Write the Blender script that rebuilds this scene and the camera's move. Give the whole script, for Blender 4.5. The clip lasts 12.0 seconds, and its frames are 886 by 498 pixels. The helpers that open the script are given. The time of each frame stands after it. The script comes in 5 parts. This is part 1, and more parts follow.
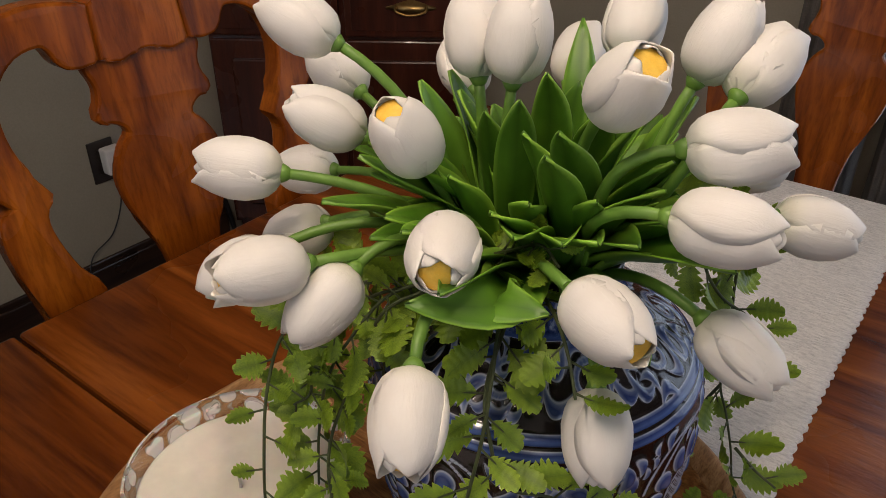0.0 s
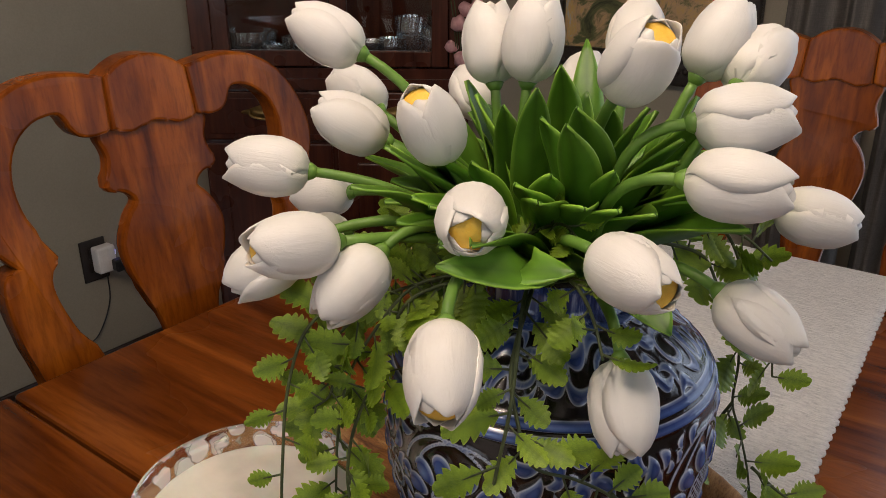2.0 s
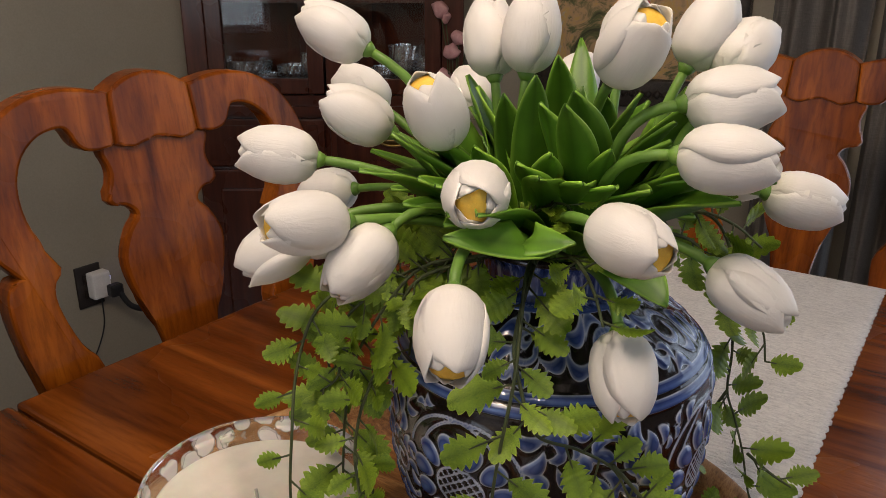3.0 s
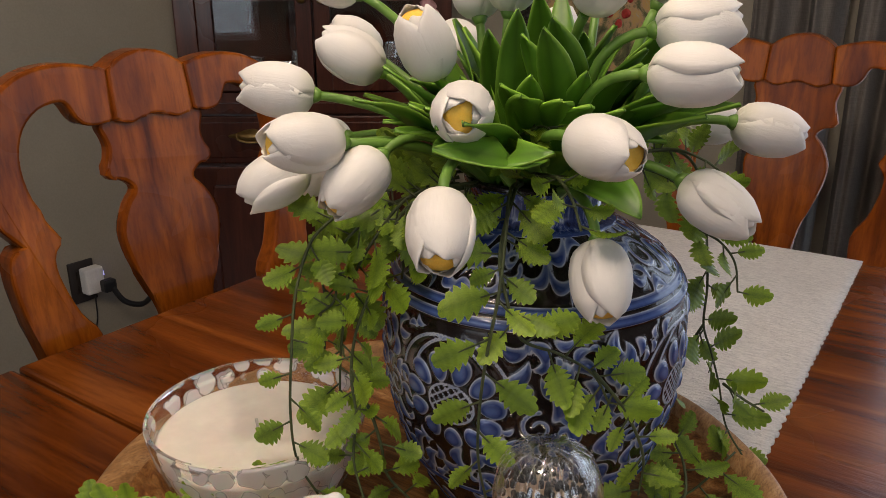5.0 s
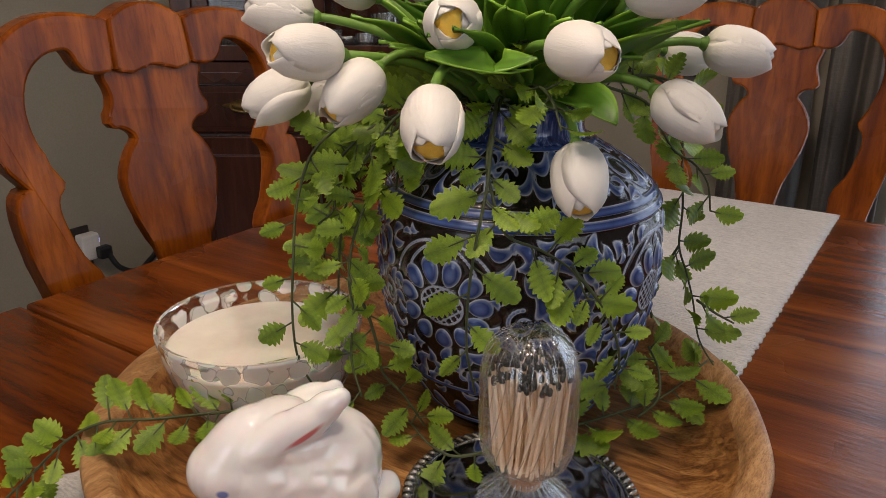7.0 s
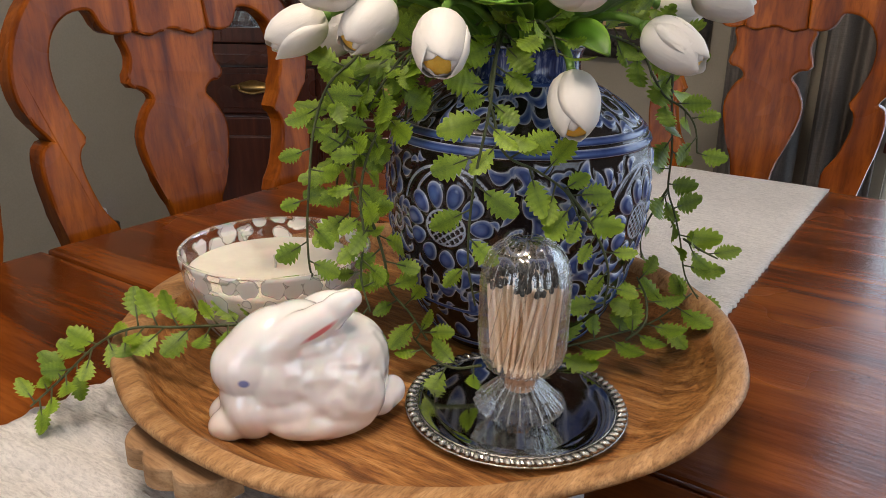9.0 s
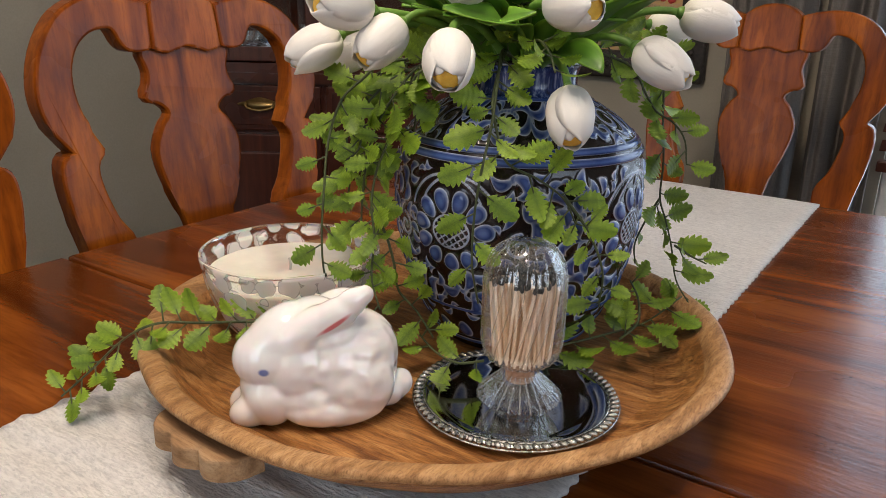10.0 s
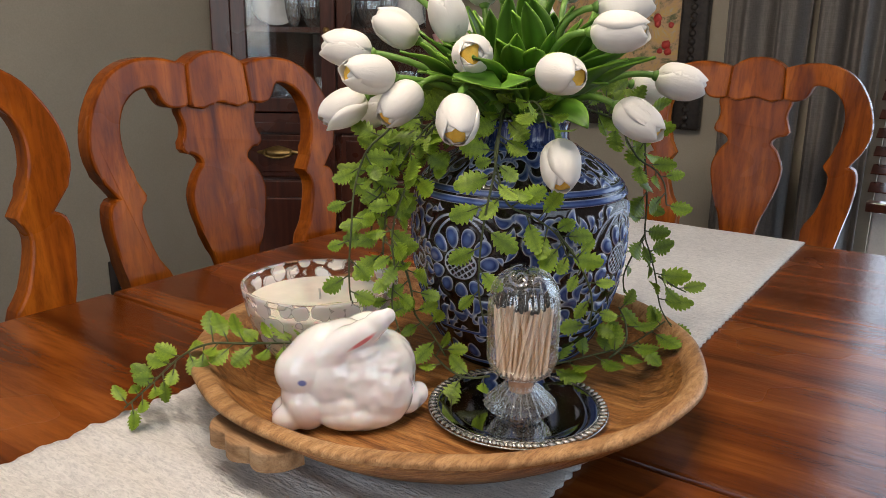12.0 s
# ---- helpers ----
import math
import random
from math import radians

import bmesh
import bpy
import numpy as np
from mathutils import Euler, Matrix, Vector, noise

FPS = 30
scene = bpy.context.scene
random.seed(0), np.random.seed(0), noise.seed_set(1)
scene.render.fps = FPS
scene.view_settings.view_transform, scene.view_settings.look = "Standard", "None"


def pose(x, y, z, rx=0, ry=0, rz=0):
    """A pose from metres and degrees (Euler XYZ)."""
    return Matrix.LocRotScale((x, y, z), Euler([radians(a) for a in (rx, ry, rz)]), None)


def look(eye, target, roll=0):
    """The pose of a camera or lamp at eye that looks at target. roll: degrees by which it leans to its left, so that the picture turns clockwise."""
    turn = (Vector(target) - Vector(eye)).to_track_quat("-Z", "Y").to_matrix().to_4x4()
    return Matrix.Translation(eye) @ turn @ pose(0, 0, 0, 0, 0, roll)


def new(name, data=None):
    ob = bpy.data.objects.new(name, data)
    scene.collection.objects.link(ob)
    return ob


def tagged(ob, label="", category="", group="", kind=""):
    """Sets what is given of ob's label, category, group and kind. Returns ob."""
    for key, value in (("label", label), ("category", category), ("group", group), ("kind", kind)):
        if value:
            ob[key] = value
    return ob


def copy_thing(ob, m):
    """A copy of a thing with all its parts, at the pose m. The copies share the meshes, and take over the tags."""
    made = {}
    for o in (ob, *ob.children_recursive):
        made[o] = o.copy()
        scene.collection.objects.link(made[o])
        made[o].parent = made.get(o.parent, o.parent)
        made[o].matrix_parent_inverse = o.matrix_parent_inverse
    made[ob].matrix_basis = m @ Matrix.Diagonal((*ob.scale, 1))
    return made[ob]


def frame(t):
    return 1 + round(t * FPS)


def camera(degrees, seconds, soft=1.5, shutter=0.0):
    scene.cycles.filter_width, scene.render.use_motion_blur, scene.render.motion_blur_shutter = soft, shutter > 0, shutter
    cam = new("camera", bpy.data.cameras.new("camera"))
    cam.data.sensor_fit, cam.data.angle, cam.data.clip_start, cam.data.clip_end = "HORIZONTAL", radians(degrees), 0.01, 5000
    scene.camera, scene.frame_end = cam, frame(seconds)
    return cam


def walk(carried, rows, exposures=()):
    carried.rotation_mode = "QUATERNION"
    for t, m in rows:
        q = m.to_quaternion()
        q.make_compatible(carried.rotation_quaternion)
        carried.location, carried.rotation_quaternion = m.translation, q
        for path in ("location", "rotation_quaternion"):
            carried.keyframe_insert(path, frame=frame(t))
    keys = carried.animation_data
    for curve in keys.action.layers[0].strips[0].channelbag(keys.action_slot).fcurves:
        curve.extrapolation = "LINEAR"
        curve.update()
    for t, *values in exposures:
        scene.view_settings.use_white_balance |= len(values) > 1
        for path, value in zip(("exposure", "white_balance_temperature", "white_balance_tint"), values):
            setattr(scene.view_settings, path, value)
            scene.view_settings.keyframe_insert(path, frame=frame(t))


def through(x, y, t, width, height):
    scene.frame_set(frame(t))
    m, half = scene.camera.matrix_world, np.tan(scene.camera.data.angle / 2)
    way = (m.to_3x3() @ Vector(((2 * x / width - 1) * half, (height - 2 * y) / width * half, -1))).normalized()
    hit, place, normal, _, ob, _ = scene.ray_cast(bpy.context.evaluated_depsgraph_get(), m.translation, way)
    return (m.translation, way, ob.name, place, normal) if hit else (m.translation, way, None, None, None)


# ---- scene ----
cam = camera(60.2, 12.0, soft=0.7)
METRES, EYE, TILT, LEAN, TURN = 0.42, 1.241, -30.8, -0.14, 37.35
ROWS = [
    (0.0, 0.0, 0.0, 0.0, 0.0, -0.0, -0.0),
    (0.5, -0.0112, -0.0135, -0.0426, -0.3, 2.33, 0.14),
    (1.0, -0.0194, -0.0198, -0.0836, -0.65, 4.67, 0.23),
    (1.5, -0.0334, -0.0211, -0.1231, -0.93, 6.78, 0.36),
    (2.0, -0.0495, -0.0207, -0.1628, -1.27, 9.05, 0.66),
    (2.5, -0.0585, -0.0265, -0.193, -1.57, 10.46, 0.93),
    (3.0, -0.0675, -0.0467, -0.2344, -1.82, 11.59, 1.15),
    (5.0, -0.0711, -0.0871, -0.3633, -2.41, 12.42, 1.8),
    (5.5, -0.07, -0.0972, -0.3945, -2.55, 12.19, 1.84),
    (6.0, -0.0712, -0.1103, -0.4293, -2.7, 11.85, 1.85),
    (6.5, -0.0756, -0.1284, -0.4557, -2.83, 11.5, 1.84),
    (7.0, -0.0767, -0.1436, -0.4901, -3.02, 11.27, 1.83),
    (9.0, -0.0898, -0.2142, -0.6277, -3.18, 11.22, 0.87),
    (9.5, -0.0896, -0.2493, -0.6506, -3.19, 11.75, 0.66),
    (10.0, -0.1034, -0.2967, -0.674, -3.2, 12.63, 0.56),
    (10.5, -0.1098, -0.3525, -0.6966, -3.16, 13.41, 0.57),
    (11.0, -0.115, -0.3998, -0.7158, -3.0, 14.23, 0.65),
    (11.5, -0.1213, -0.4387, -0.7325, -2.77, 14.98, 0.7),
    (12.0, -0.1184, -0.5005, -0.7499, -2.44, 15.94, 0.7),
]
EXPOSURE = [(0.0, -0.46, 6500, 16), (2.5, -0.34, 6500, 16), (5.0, -0.29, 6550, 16), (7.2, -0.20, 6550, 17), (8.8, 0.09, 6350, 14), (12.0, 0.15, 6200, 12)]
walk(cam, [(t, pose(0, 0, EYE, TILT, LEAN, TURN) @ pose(METRES * x, METRES * y, METRES * z, 90 + pitch, roll, yaw)) for t, x, y, z, yaw, pitch, roll in ROWS], EXPOSURE)

# ---- the room's main sizes ----
TABLE_Z = 0.76
WALL_W, WALL_N, WALL_E, WALL_S = -1.84, 1.85, 2.3, -2.4
CEIL = 2.5

# ---- light ----
world = bpy.data.worlds.new("world")
scene.world = world
world.use_nodes = True
wn = world.node_tree.nodes
sky = wn.new("ShaderNodeTexSky")
sky.sky_type, sky.sun_disc = "NISHITA", False
sky.sun_elevation, sky.sun_rotation = radians(40), radians(150)
world.node_tree.links.new(sky.outputs[0], wn["Background"].inputs[0])
wn["Background"].inputs[1].default_value = 0.12


def area_lamp(name, m, sx, sy, watts, colour):
    data = bpy.data.lights.new(name, "AREA")
    data.shape, data.size, data.size_y, data.energy, data.color = "RECTANGLE", sx, sy, watts, colour
    ob = new(name, data)
    ob.matrix_world = m
    return ob


# daylight in the three window openings
area_lamp("window_light_north", look((0.865, WALL_N + 0.02, 1.2), (0.865, 0.0, 1.2)), 1.74, 1.75, 26, (0.74, 0.87, 1.0))
area_lamp("window_light_east", look((WALL_E + 0.02, -0.9, 1.45), (0.0, -0.9, 1.2)), 1.5, 1.2, 10, (0.86, 0.93, 1.0))
area_lamp("window_light_south", look((-0.62, WALL_S - 0.02, 1.48), (-0.62, 0.3, 1.2)), 1.1, 1.25, 8, (0.84, 0.92, 1.0))
# the bulbs of the chandelier over the table
BULBS = [Vector((-0.14 + 0.24 * math.cos(radians(a)), -0.06 + 0.24 * math.sin(radians(a)), 1.86)) for a in (20, 92, 164, 236, 308)]
for at in BULBS:
    data = bpy.data.lights.new("chandelier_bulb", "POINT")
    data.energy, data.color, data.shadow_soft_size = 8.2, (1.0, 0.825, 0.64), 0.022
    new("chandelier_bulb", data).location = at


# ---- building helpers ----
def thing(name, m, label, category, group="", kind=""):
    ob = new(name)
    ob.empty_display_size = 0.03
    ob.matrix_world = m
    return tagged(ob, label, category, group, kind)


def mesh_of(name, bm, material, smooth=True):
    me = bpy.data.meshes.new(name)
    bm.normal_update()
    bm.to_mesh(me)
    bm.free()
    for p in me.polygons:
        p.use_smooth = smooth
    for one in material if isinstance(material, (list, tuple)) else [material]:
        me.materials.append(one)
    return me


def part(name, bm, material, parent, label="", smooth=True):
    ob = new(name, mesh_of(name, bm, material, smooth))
    ob.parent = parent
    return tagged(ob, label)


def share(name, me, parent, m=None, label=""):
    ob = new(name, me)
    ob.parent = parent
    if m is not None:
        ob.matrix_basis = m
    return tagged(ob, label)


def setting(name, bm, material, label, category, smooth=False):
    ob = new(name, mesh_of(name, bm, material, smooth))
    return tagged(ob, label, category, kind="structure")


def add_box(bm, x0, x1, y0, y1, z0, z1, bevel=0.0):
    made = bmesh.ops.create_cube(bm, size=1.0)["verts"]
    for v in made:
        v.co = Vector(((x0 + x1) / 2 + v.co.x * (x1 - x0), (y0 + y1) / 2 + v.co.y * (y1 - y0), (z0 + z1) / 2 + v.co.z * (z1 - z0)))
    if bevel:
        edges = list({e for v in made for e in v.link_edges})
        bmesh.ops.bevel(bm, geom=edges, offset=bevel, segments=2, affect="EDGES", profile=0.5)


def box(x0, x1, y0, y1, z0, z1, bevel=0.0):
    bm = bmesh.new()
    add_box(bm, x0, x1, y0, y1, z0, z1, bevel)
    return bm


def add_lathe(bm, profile, n=64, wobble=None):
    rings = []
    for i, (r, z) in enumerate(profile):
        ring = []
        for k in range(n):
            a = 2 * math.pi * k / n
            rr = r if wobble is None else r * wobble(a, z)
            ring.append(bm.verts.new((rr * math.cos(a), rr * math.sin(a), z)))
        rings.append(ring)
    for lo, hi in zip(rings, rings[1:]):
        for k in range(n):
            bm.faces.new((lo[k], lo[(k + 1) % n], hi[(k + 1) % n], hi[k]))
    return rings


def lathe(profile, n=64, wobble=None, caps=True):
    bm = bmesh.new()
    rings = add_lathe(bm, profile, n, wobble)
    if caps:
        bm.faces.new(list(reversed(rings[0])))
        bm.faces.new(rings[-1])
    return bm


def smooth_line(points, per=6):
    """Points on a Catmull-Rom line through the given ones."""
    pts = [Vector(p) for p in points]
    pts = [2 * pts[0] - pts[1]] + pts + [2 * pts[-1] - pts[-2]]
    line = []
    for a, b, c, d in zip(pts, pts[1:], pts[2:], pts[3:]):
        for k in range(per):
            t = k / per
            line.append(0.5 * (2 * b + (c - a) * t + (2 * a - 5 * b + 4 * c - d) * t * t + (3 * b - a - 3 * c + d) * t ** 3))
    line.append(pts[-2])
    return line


def add_tube(bm, line, radius, n=8, radius_end=None):
    side = None
    rings = []
    for i, p in enumerate(line):
        way = (line[min(i + 1, len(line) - 1)] - line[max(i - 1, 0)]).normalized()
        side = way.orthogonal().normalized() if side is None else (side - way * side.dot(way)).normalized()
        up = way.cross(side)
        r = radius if radius_end is None else radius + (radius_end - radius) * i / (len(line) - 1)
        rings.append([bm.verts.new(p + r * (math.cos(2 * math.pi * k / n) * side + math.sin(2 * math.pi * k / n) * up)) for k in range(n)])
    for lo, hi in zip(rings, rings[1:]):
        for k in range(n):
            bm.faces.new((lo[k], lo[(k + 1) % n], hi[(k + 1) % n], hi[k]))
    bm.faces.new(list(reversed(rings[0])))
    bm.faces.new(rings[-1])


def tube(line, radius, n=8, radius_end=None):
    bm = bmesh.new()
    add_tube(bm, line, radius, n, radius_end)
    return bm


def add_prism(bm, outline, y0, y1, bevel=0.0):
    """An outline in x and z, drawn out from y0 to y1."""
    front = [bm.verts.new((x, y0, z)) for x, z in outline]
    face = bm.faces.new(front)
    made = bmesh.ops.extrude_face_region(bm, geom=[face])["geom"]
    back = [v for v in made if isinstance(v, bmesh.types.BMVert)]
    for v in back:
        v.co.y = y1
    if bevel:
        rim = [e for e in bm.edges if abs(e.verts[0].co.y - e.verts[1].co.y) < 1e-6 and (e.verts[0] in front or e.verts[0] in back)]
        bmesh.ops.bevel(bm, geom=rim, offset=bevel, segments=2, affect="EDGES", profile=0.5, clamp_overlap=True)
    bmesh.ops.recalc_face_normals(bm, faces=bm.faces[:])


def prism(outline, y0, y1, bevel=0.0):
    bm = bmesh.new()
    add_prism(bm, outline, y0, y1, bevel)
    return bm


# ---- materials ----
def nodes_of(name):
    material = bpy.data.materials.new(name)
    material.use_nodes = True
    tree = material.node_tree
    return material, tree, tree.nodes["Principled BSDF"]


def ramp_node(tree, stops):
    node = tree.nodes.new("ShaderNodeValToRGB")
    while len(node.color_ramp.elements) < len(stops):
        node.color_ramp.elements.new(0.5)
    for e, (at, colour) in zip(node.color_ramp.elements, stops):
        e.position, e.color = at, (*colour, 1)
    return node


def noise_node(tree, coords, scale, detail=4.0, rough=0.55, distort=0.0):
    node = tree.nodes.new("ShaderNodeTexNoise")
    node.inputs["Scale"].default_value, node.inputs["Detail"].default_value = scale, detail
    node.inputs["Roughness"].default_value, node.inputs["Distortion"].default_value = rough, distort
    tree.links.new(coords, node.inputs["Vector"])
    return node


def coords_node(tree, stretch=(1, 1, 1), turn=(0, 0, 0), spread=False):
    tc = tree.nodes.new("ShaderNodeTexCoord")
    mp = tree.nodes.new("ShaderNodeMapping")
    mp.inputs["Scale"].default_value = stretch
    mp.inputs["Rotation"].default_value = [radians(a) for a in turn]
    if spread:
        info = tree.nodes.new("ShaderNodeObjectInfo")
        add = tree.nodes.new("ShaderNodeVectorMath")
        add.operation = "MULTIPLY_ADD"
        tree.links.new(info.outputs["Random"], add.inputs[0])
        add.inputs[1].default_value = (7.3, 3.1, 5.7)
        tree.links.new(tc.outputs["Object"], add.inputs[2])
        tree.links.new(add.outputs[0], mp.inputs["Vector"])
    else:
        tree.links.new(tc.outputs["Object"], mp.inputs["Vector"])
    return mp.outputs[0]


def bump_to(tree, shader, height, strength, distance):
    node = tree.nodes.new("ShaderNodeBump")
    node.inputs["Strength"].default_value, node.inputs["Distance"].default_value = strength, distance
    tree.links.new(height, node.inputs["Height"])
    tree.links.new(node.outputs[0], shader.inputs["Normal"])
    return node


def mixed(tree, a, b, factor, kind="MIX"):
    node = tree.nodes.new("ShaderNodeMix")
    node.data_type, node.blend_type = "RGBA", kind
    for sock, value in ((node.inputs[6], a), (node.inputs[7], b), (node.inputs[0], factor)):
        if isinstance(value, bpy.types.NodeSocket):
            tree.links.new(value, sock)
        else:
            sock.default_value = (*value, 1) if isinstance(value, tuple) else value
    return node.outputs[2]


def plain(name, dark, light, scale=30.0, rough=0.5, bump=0.1, depth=0.001, metal=0.0, coat=0.0, spread=False, fine=6.0, **more):
    """A surface with mottling at two scales and a fine relief."""
    material, tree, shader = nodes_of(name)
    co = coords_node(tree, spread=spread)
    big, small = noise_node(tree, co, scale), noise_node(tree, co, scale * fine)
    ramp = ramp_node(tree, [(0.3, dark), (0.7, light)])
    tree.links.new(big.outputs[0], ramp.inputs[0])
    grain = ramp_node(tree, [(0.25, (0.8, 0.8, 0.8)), (0.75, (1.0, 1.0, 1.0))])
    tree.links.new(small.outputs[0], grain.inputs[0])
    tree.links.new(mixed(tree, ramp.outputs[0], grain.outputs[0], 0.6, "MULTIPLY"), shader.inputs["Base Color"])
    shader.inputs["Roughness"].default_value, shader.inputs["Metallic"].default_value = rough, metal
    shader.inputs["Coat Weight"].default_value = coat
    for key, value in more.items():
        shader.inputs[key.replace("_", " ")].default_value = value
    if bump:
        bump_to(tree, shader, small.outputs[0], bump, depth)
    return material


def wood(name, dark, mid, light, stretch, scale=6.0, rough=0.35, coat=0.3, bump=0.15, knots=0.0, spread=True, rings=0.35, wavy=0.0, spec=0.3):
    """Stained wood: long fibres, broader growth bands, a few knots and pores."""
    material, tree, shader = nodes_of(name)
    co = coords_node(tree, stretch, spread=spread)
    band = noise_node(tree, co, scale, 3.0, 0.5, 1.2)
    fibre = noise_node(tree, co, scale * 9, 5.0, 0.65, 0.3)
    stain = noise_node(tree, coords_node(tree), 3.5, 3.0)
    ramp = ramp_node(tree, [(0.28, dark), (0.5, mid), (0.74, light)])
    tree.links.new(band.outputs[0], ramp.inputs[0])
    pores = ramp_node(tree, [(0.32, (0.45, 0.42, 0.4)), (0.55, (1, 1, 1))])
    tree.links.new(fibre.outputs[0], pores.inputs[0])
    col = mixed(tree, ramp.outputs[0], pores.outputs[0], rings, "MULTIPLY")
    blot = ramp_node(tree, [(0.3, (0.72, 0.7, 0.68)), (0.65, (1.08, 1.05, 1.0))])
    tree.links.new(stain.outputs[0], blot.inputs[0])
    col = mixed(tree, col, blot.outputs[0], 0.8, "MULTIPLY")
    if knots:
        cell = tree.nodes.new("ShaderNodeTexVoronoi")
        cell.inputs["Scale"].default_value = knots
        tree.links.new(coords_node(tree, tuple(max(0.45, s * 0.5) for s in stretch), spread=spread), cell.inputs["Vector"])
        spot = ramp_node(tree, [(0.03, (0.18, 0.13, 0.1)), (0.10, (1, 1, 1))])
        tree.links.new(cell.outputs["Distance"], spot.inputs[0])
        col = mixed(tree, col, spot.outputs[0], 0.75, "MULTIPLY")
    tree.links.new(col, shader.inputs["Base Color"])
    shader.inputs["Roughness"].default_value, shader.inputs["Coat Weight"].default_value = rough, coat
    shader.inputs["Coat Roughness"].default_value = 0.12
    shader.inputs["Specular IOR Level"].default_value = spec
    uneven = ramp_node(tree, [(0.3, (rough * 0.75,) * 3), (0.7, (rough * 1.3,) * 3)])
    tree.links.new(stain.outputs[0], uneven.inputs[0])
    tree.links.new(uneven.outputs[0], shader.inputs["Roughness"])
    grain = bump_to(tree, shader, fibre.outputs[0], bump, 0.0008)
    if wavy:
        swell = noise_node(tree, coords_node(tree, (1.0, 4.0, 1.0)), 55, 3, 0.6)
        wave = tree.nodes.new("ShaderNodeBump")
        wave.inputs["Strength"].default_value, wave.inputs["Distance"].default_value = wavy, 0.0015
        tree.links.new(swell.outputs[0], wave.inputs["Height"])
        tree.links.new(wave.outputs[0], grain.inputs["Normal"])
        tree.links.new(wave.outputs[0], shader.inputs["Coat Normal"])
    return material


def gloss_at_edge(tree, strength=0.6, face_on=0.04):
    """How strongly thin glass shines: faintly face on, more towards its edges."""
    weight = tree.nodes.new("ShaderNodeLayerWeight")
    weight.inputs[0].default_value = 0.5
    power = tree.nodes.new("ShaderNodeMath")
    power.operation, power.inputs[1].default_value = "POWER", 3.5
    scale = tree.nodes.new("ShaderNodeMath")
    scale.operation, scale.inputs[1].default_value, scale.inputs[2].default_value = "MULTIPLY_ADD", strength, face_on
    tree.links.new(weight.outputs["Facing"], power.inputs[0])
    tree.links.new(power.outputs[0], scale.inputs[0])
    return scale


def thin_glass(name, tint=(0.97, 0.98, 0.98), rough=0.01, strength=0.6, face_on=0.04):
    """Thin blown glass: the light goes straight through, and the surface shines."""
    material, tree, shader = nodes_of(name)
    tree.nodes.remove(shader)
    clear, shine = tree.nodes.new("ShaderNodeBsdfTransparent"), tree.nodes.new("ShaderNodeBsdfGlossy")
    clear.inputs[0].default_value, shine.inputs[0].default_value = (*tint, 1), (1, 1, 1, 1)
    shine.inputs["Roughness"].default_value = rough
    fresnel = gloss_at_edge(tree, strength, face_on)
    mix = tree.nodes.new("ShaderNodeMixShader")
    tree.links.new(fresnel.outputs[0], mix.inputs[0])
    tree.links.new(clear.outputs[0], mix.inputs[1])
    tree.links.new(shine.outputs[0], mix.inputs[2])
    tree.links.new(mix.outputs[0], tree.nodes["Material Output"].inputs[0])
    return material


def glass(name, tint=(1, 1, 1), rough=0.0):
    material, tree, shader = nodes_of(name)
    shader.inputs["Base Color"].default_value = (*tint, 1)
    shader.inputs["Roughness"].default_value, shader.inputs["IOR"].default_value = rough, 1.45
    shader.inputs["Transmission Weight"].default_value = 1.0
    return material


WALL_PAINT = plain("wall_paint", (0.31, 0.285, 0.23), (0.35, 0.322, 0.26), 4.0, 0.75, 0.15, 0.0006, fine=60)
CEIL_PAINT = plain("ceiling_paint", (0.72, 0.71, 0.68), (0.8, 0.79, 0.76), 3.0, 0.85, 0.2, 0.001, fine=40)
FLOOR_WOOD = wood("floor_wood", (0.05, 0.022, 0.012), (0.085, 0.04, 0.02), (0.12, 0.06, 0.03), (6, 0.6, 6), 5, 0.35, 0.2)
DARK_TRIM = wood("dark_trim", (0.02, 0.011, 0.008), (0.032, 0.017, 0.011), (0.05, 0.026, 0.016), (6, 0.5, 6), 6, 0.35, 0.2)
TABLE_WOOD = wood("table_wood", (0.065, 0.014, 0.0025), (0.165, 0.042, 0.006), (0.28, 0.084, 0.014), (0.5, 5, 5), 4, 0.25, 0.14, 0.2, knots=5.0, rings=0.5, wavy=0.25, spec=0.2)
CHAIR_WOOD = wood("chair_wood", (0.105, 0.021, 0.002), (0.24, 0.058, 0.004), (0.42, 0.120, 0.009), (5, 5, 0.55), 4, 0.27, 0.14, 0.15, knots=7.0, rings=0.6, spec=0.12)
TRAY_WOOD = wood("tray_wood", (0.13, 0.045, 0.010), (0.34, 0.15, 0.042), (0.56, 0.31, 0.115), (1.2, 11, 11), 11, 0.42, 0.10, 0.7, rings=1.0)
RIM_WOOD = wood("tray_rim_wood", (0.24, 0.115, 0.042), (0.42, 0.235, 0.10), (0.56, 0.35, 0.175), (9, 2, 6), 12, 0.5, 0.05, 0.6, rings=0.8)
HANDLE_WOOD = wood("tray_handle_wood", (0.22, 0.12, 0.055), (0.36, 0.22, 0.115), (0.46, 0.31, 0.18), (0.9, 7, 7), 8, 0.65, 0.0, 0.4, rings=0.55)
CABINET_WOOD = wood("cabinet_wood", (0.040, 0.010, 0.006), (0.065, 0.017, 0.009), (0.095, 0.027, 0.014), (6, 6, 0.5), 5, 0.28, 0.4, 0.08)
BRASS = plain("aged_brass", (0.30, 0.19, 0.07), (0.48, 0.33, 0.13), 60, 0.35, 0.1, metal=1.0)
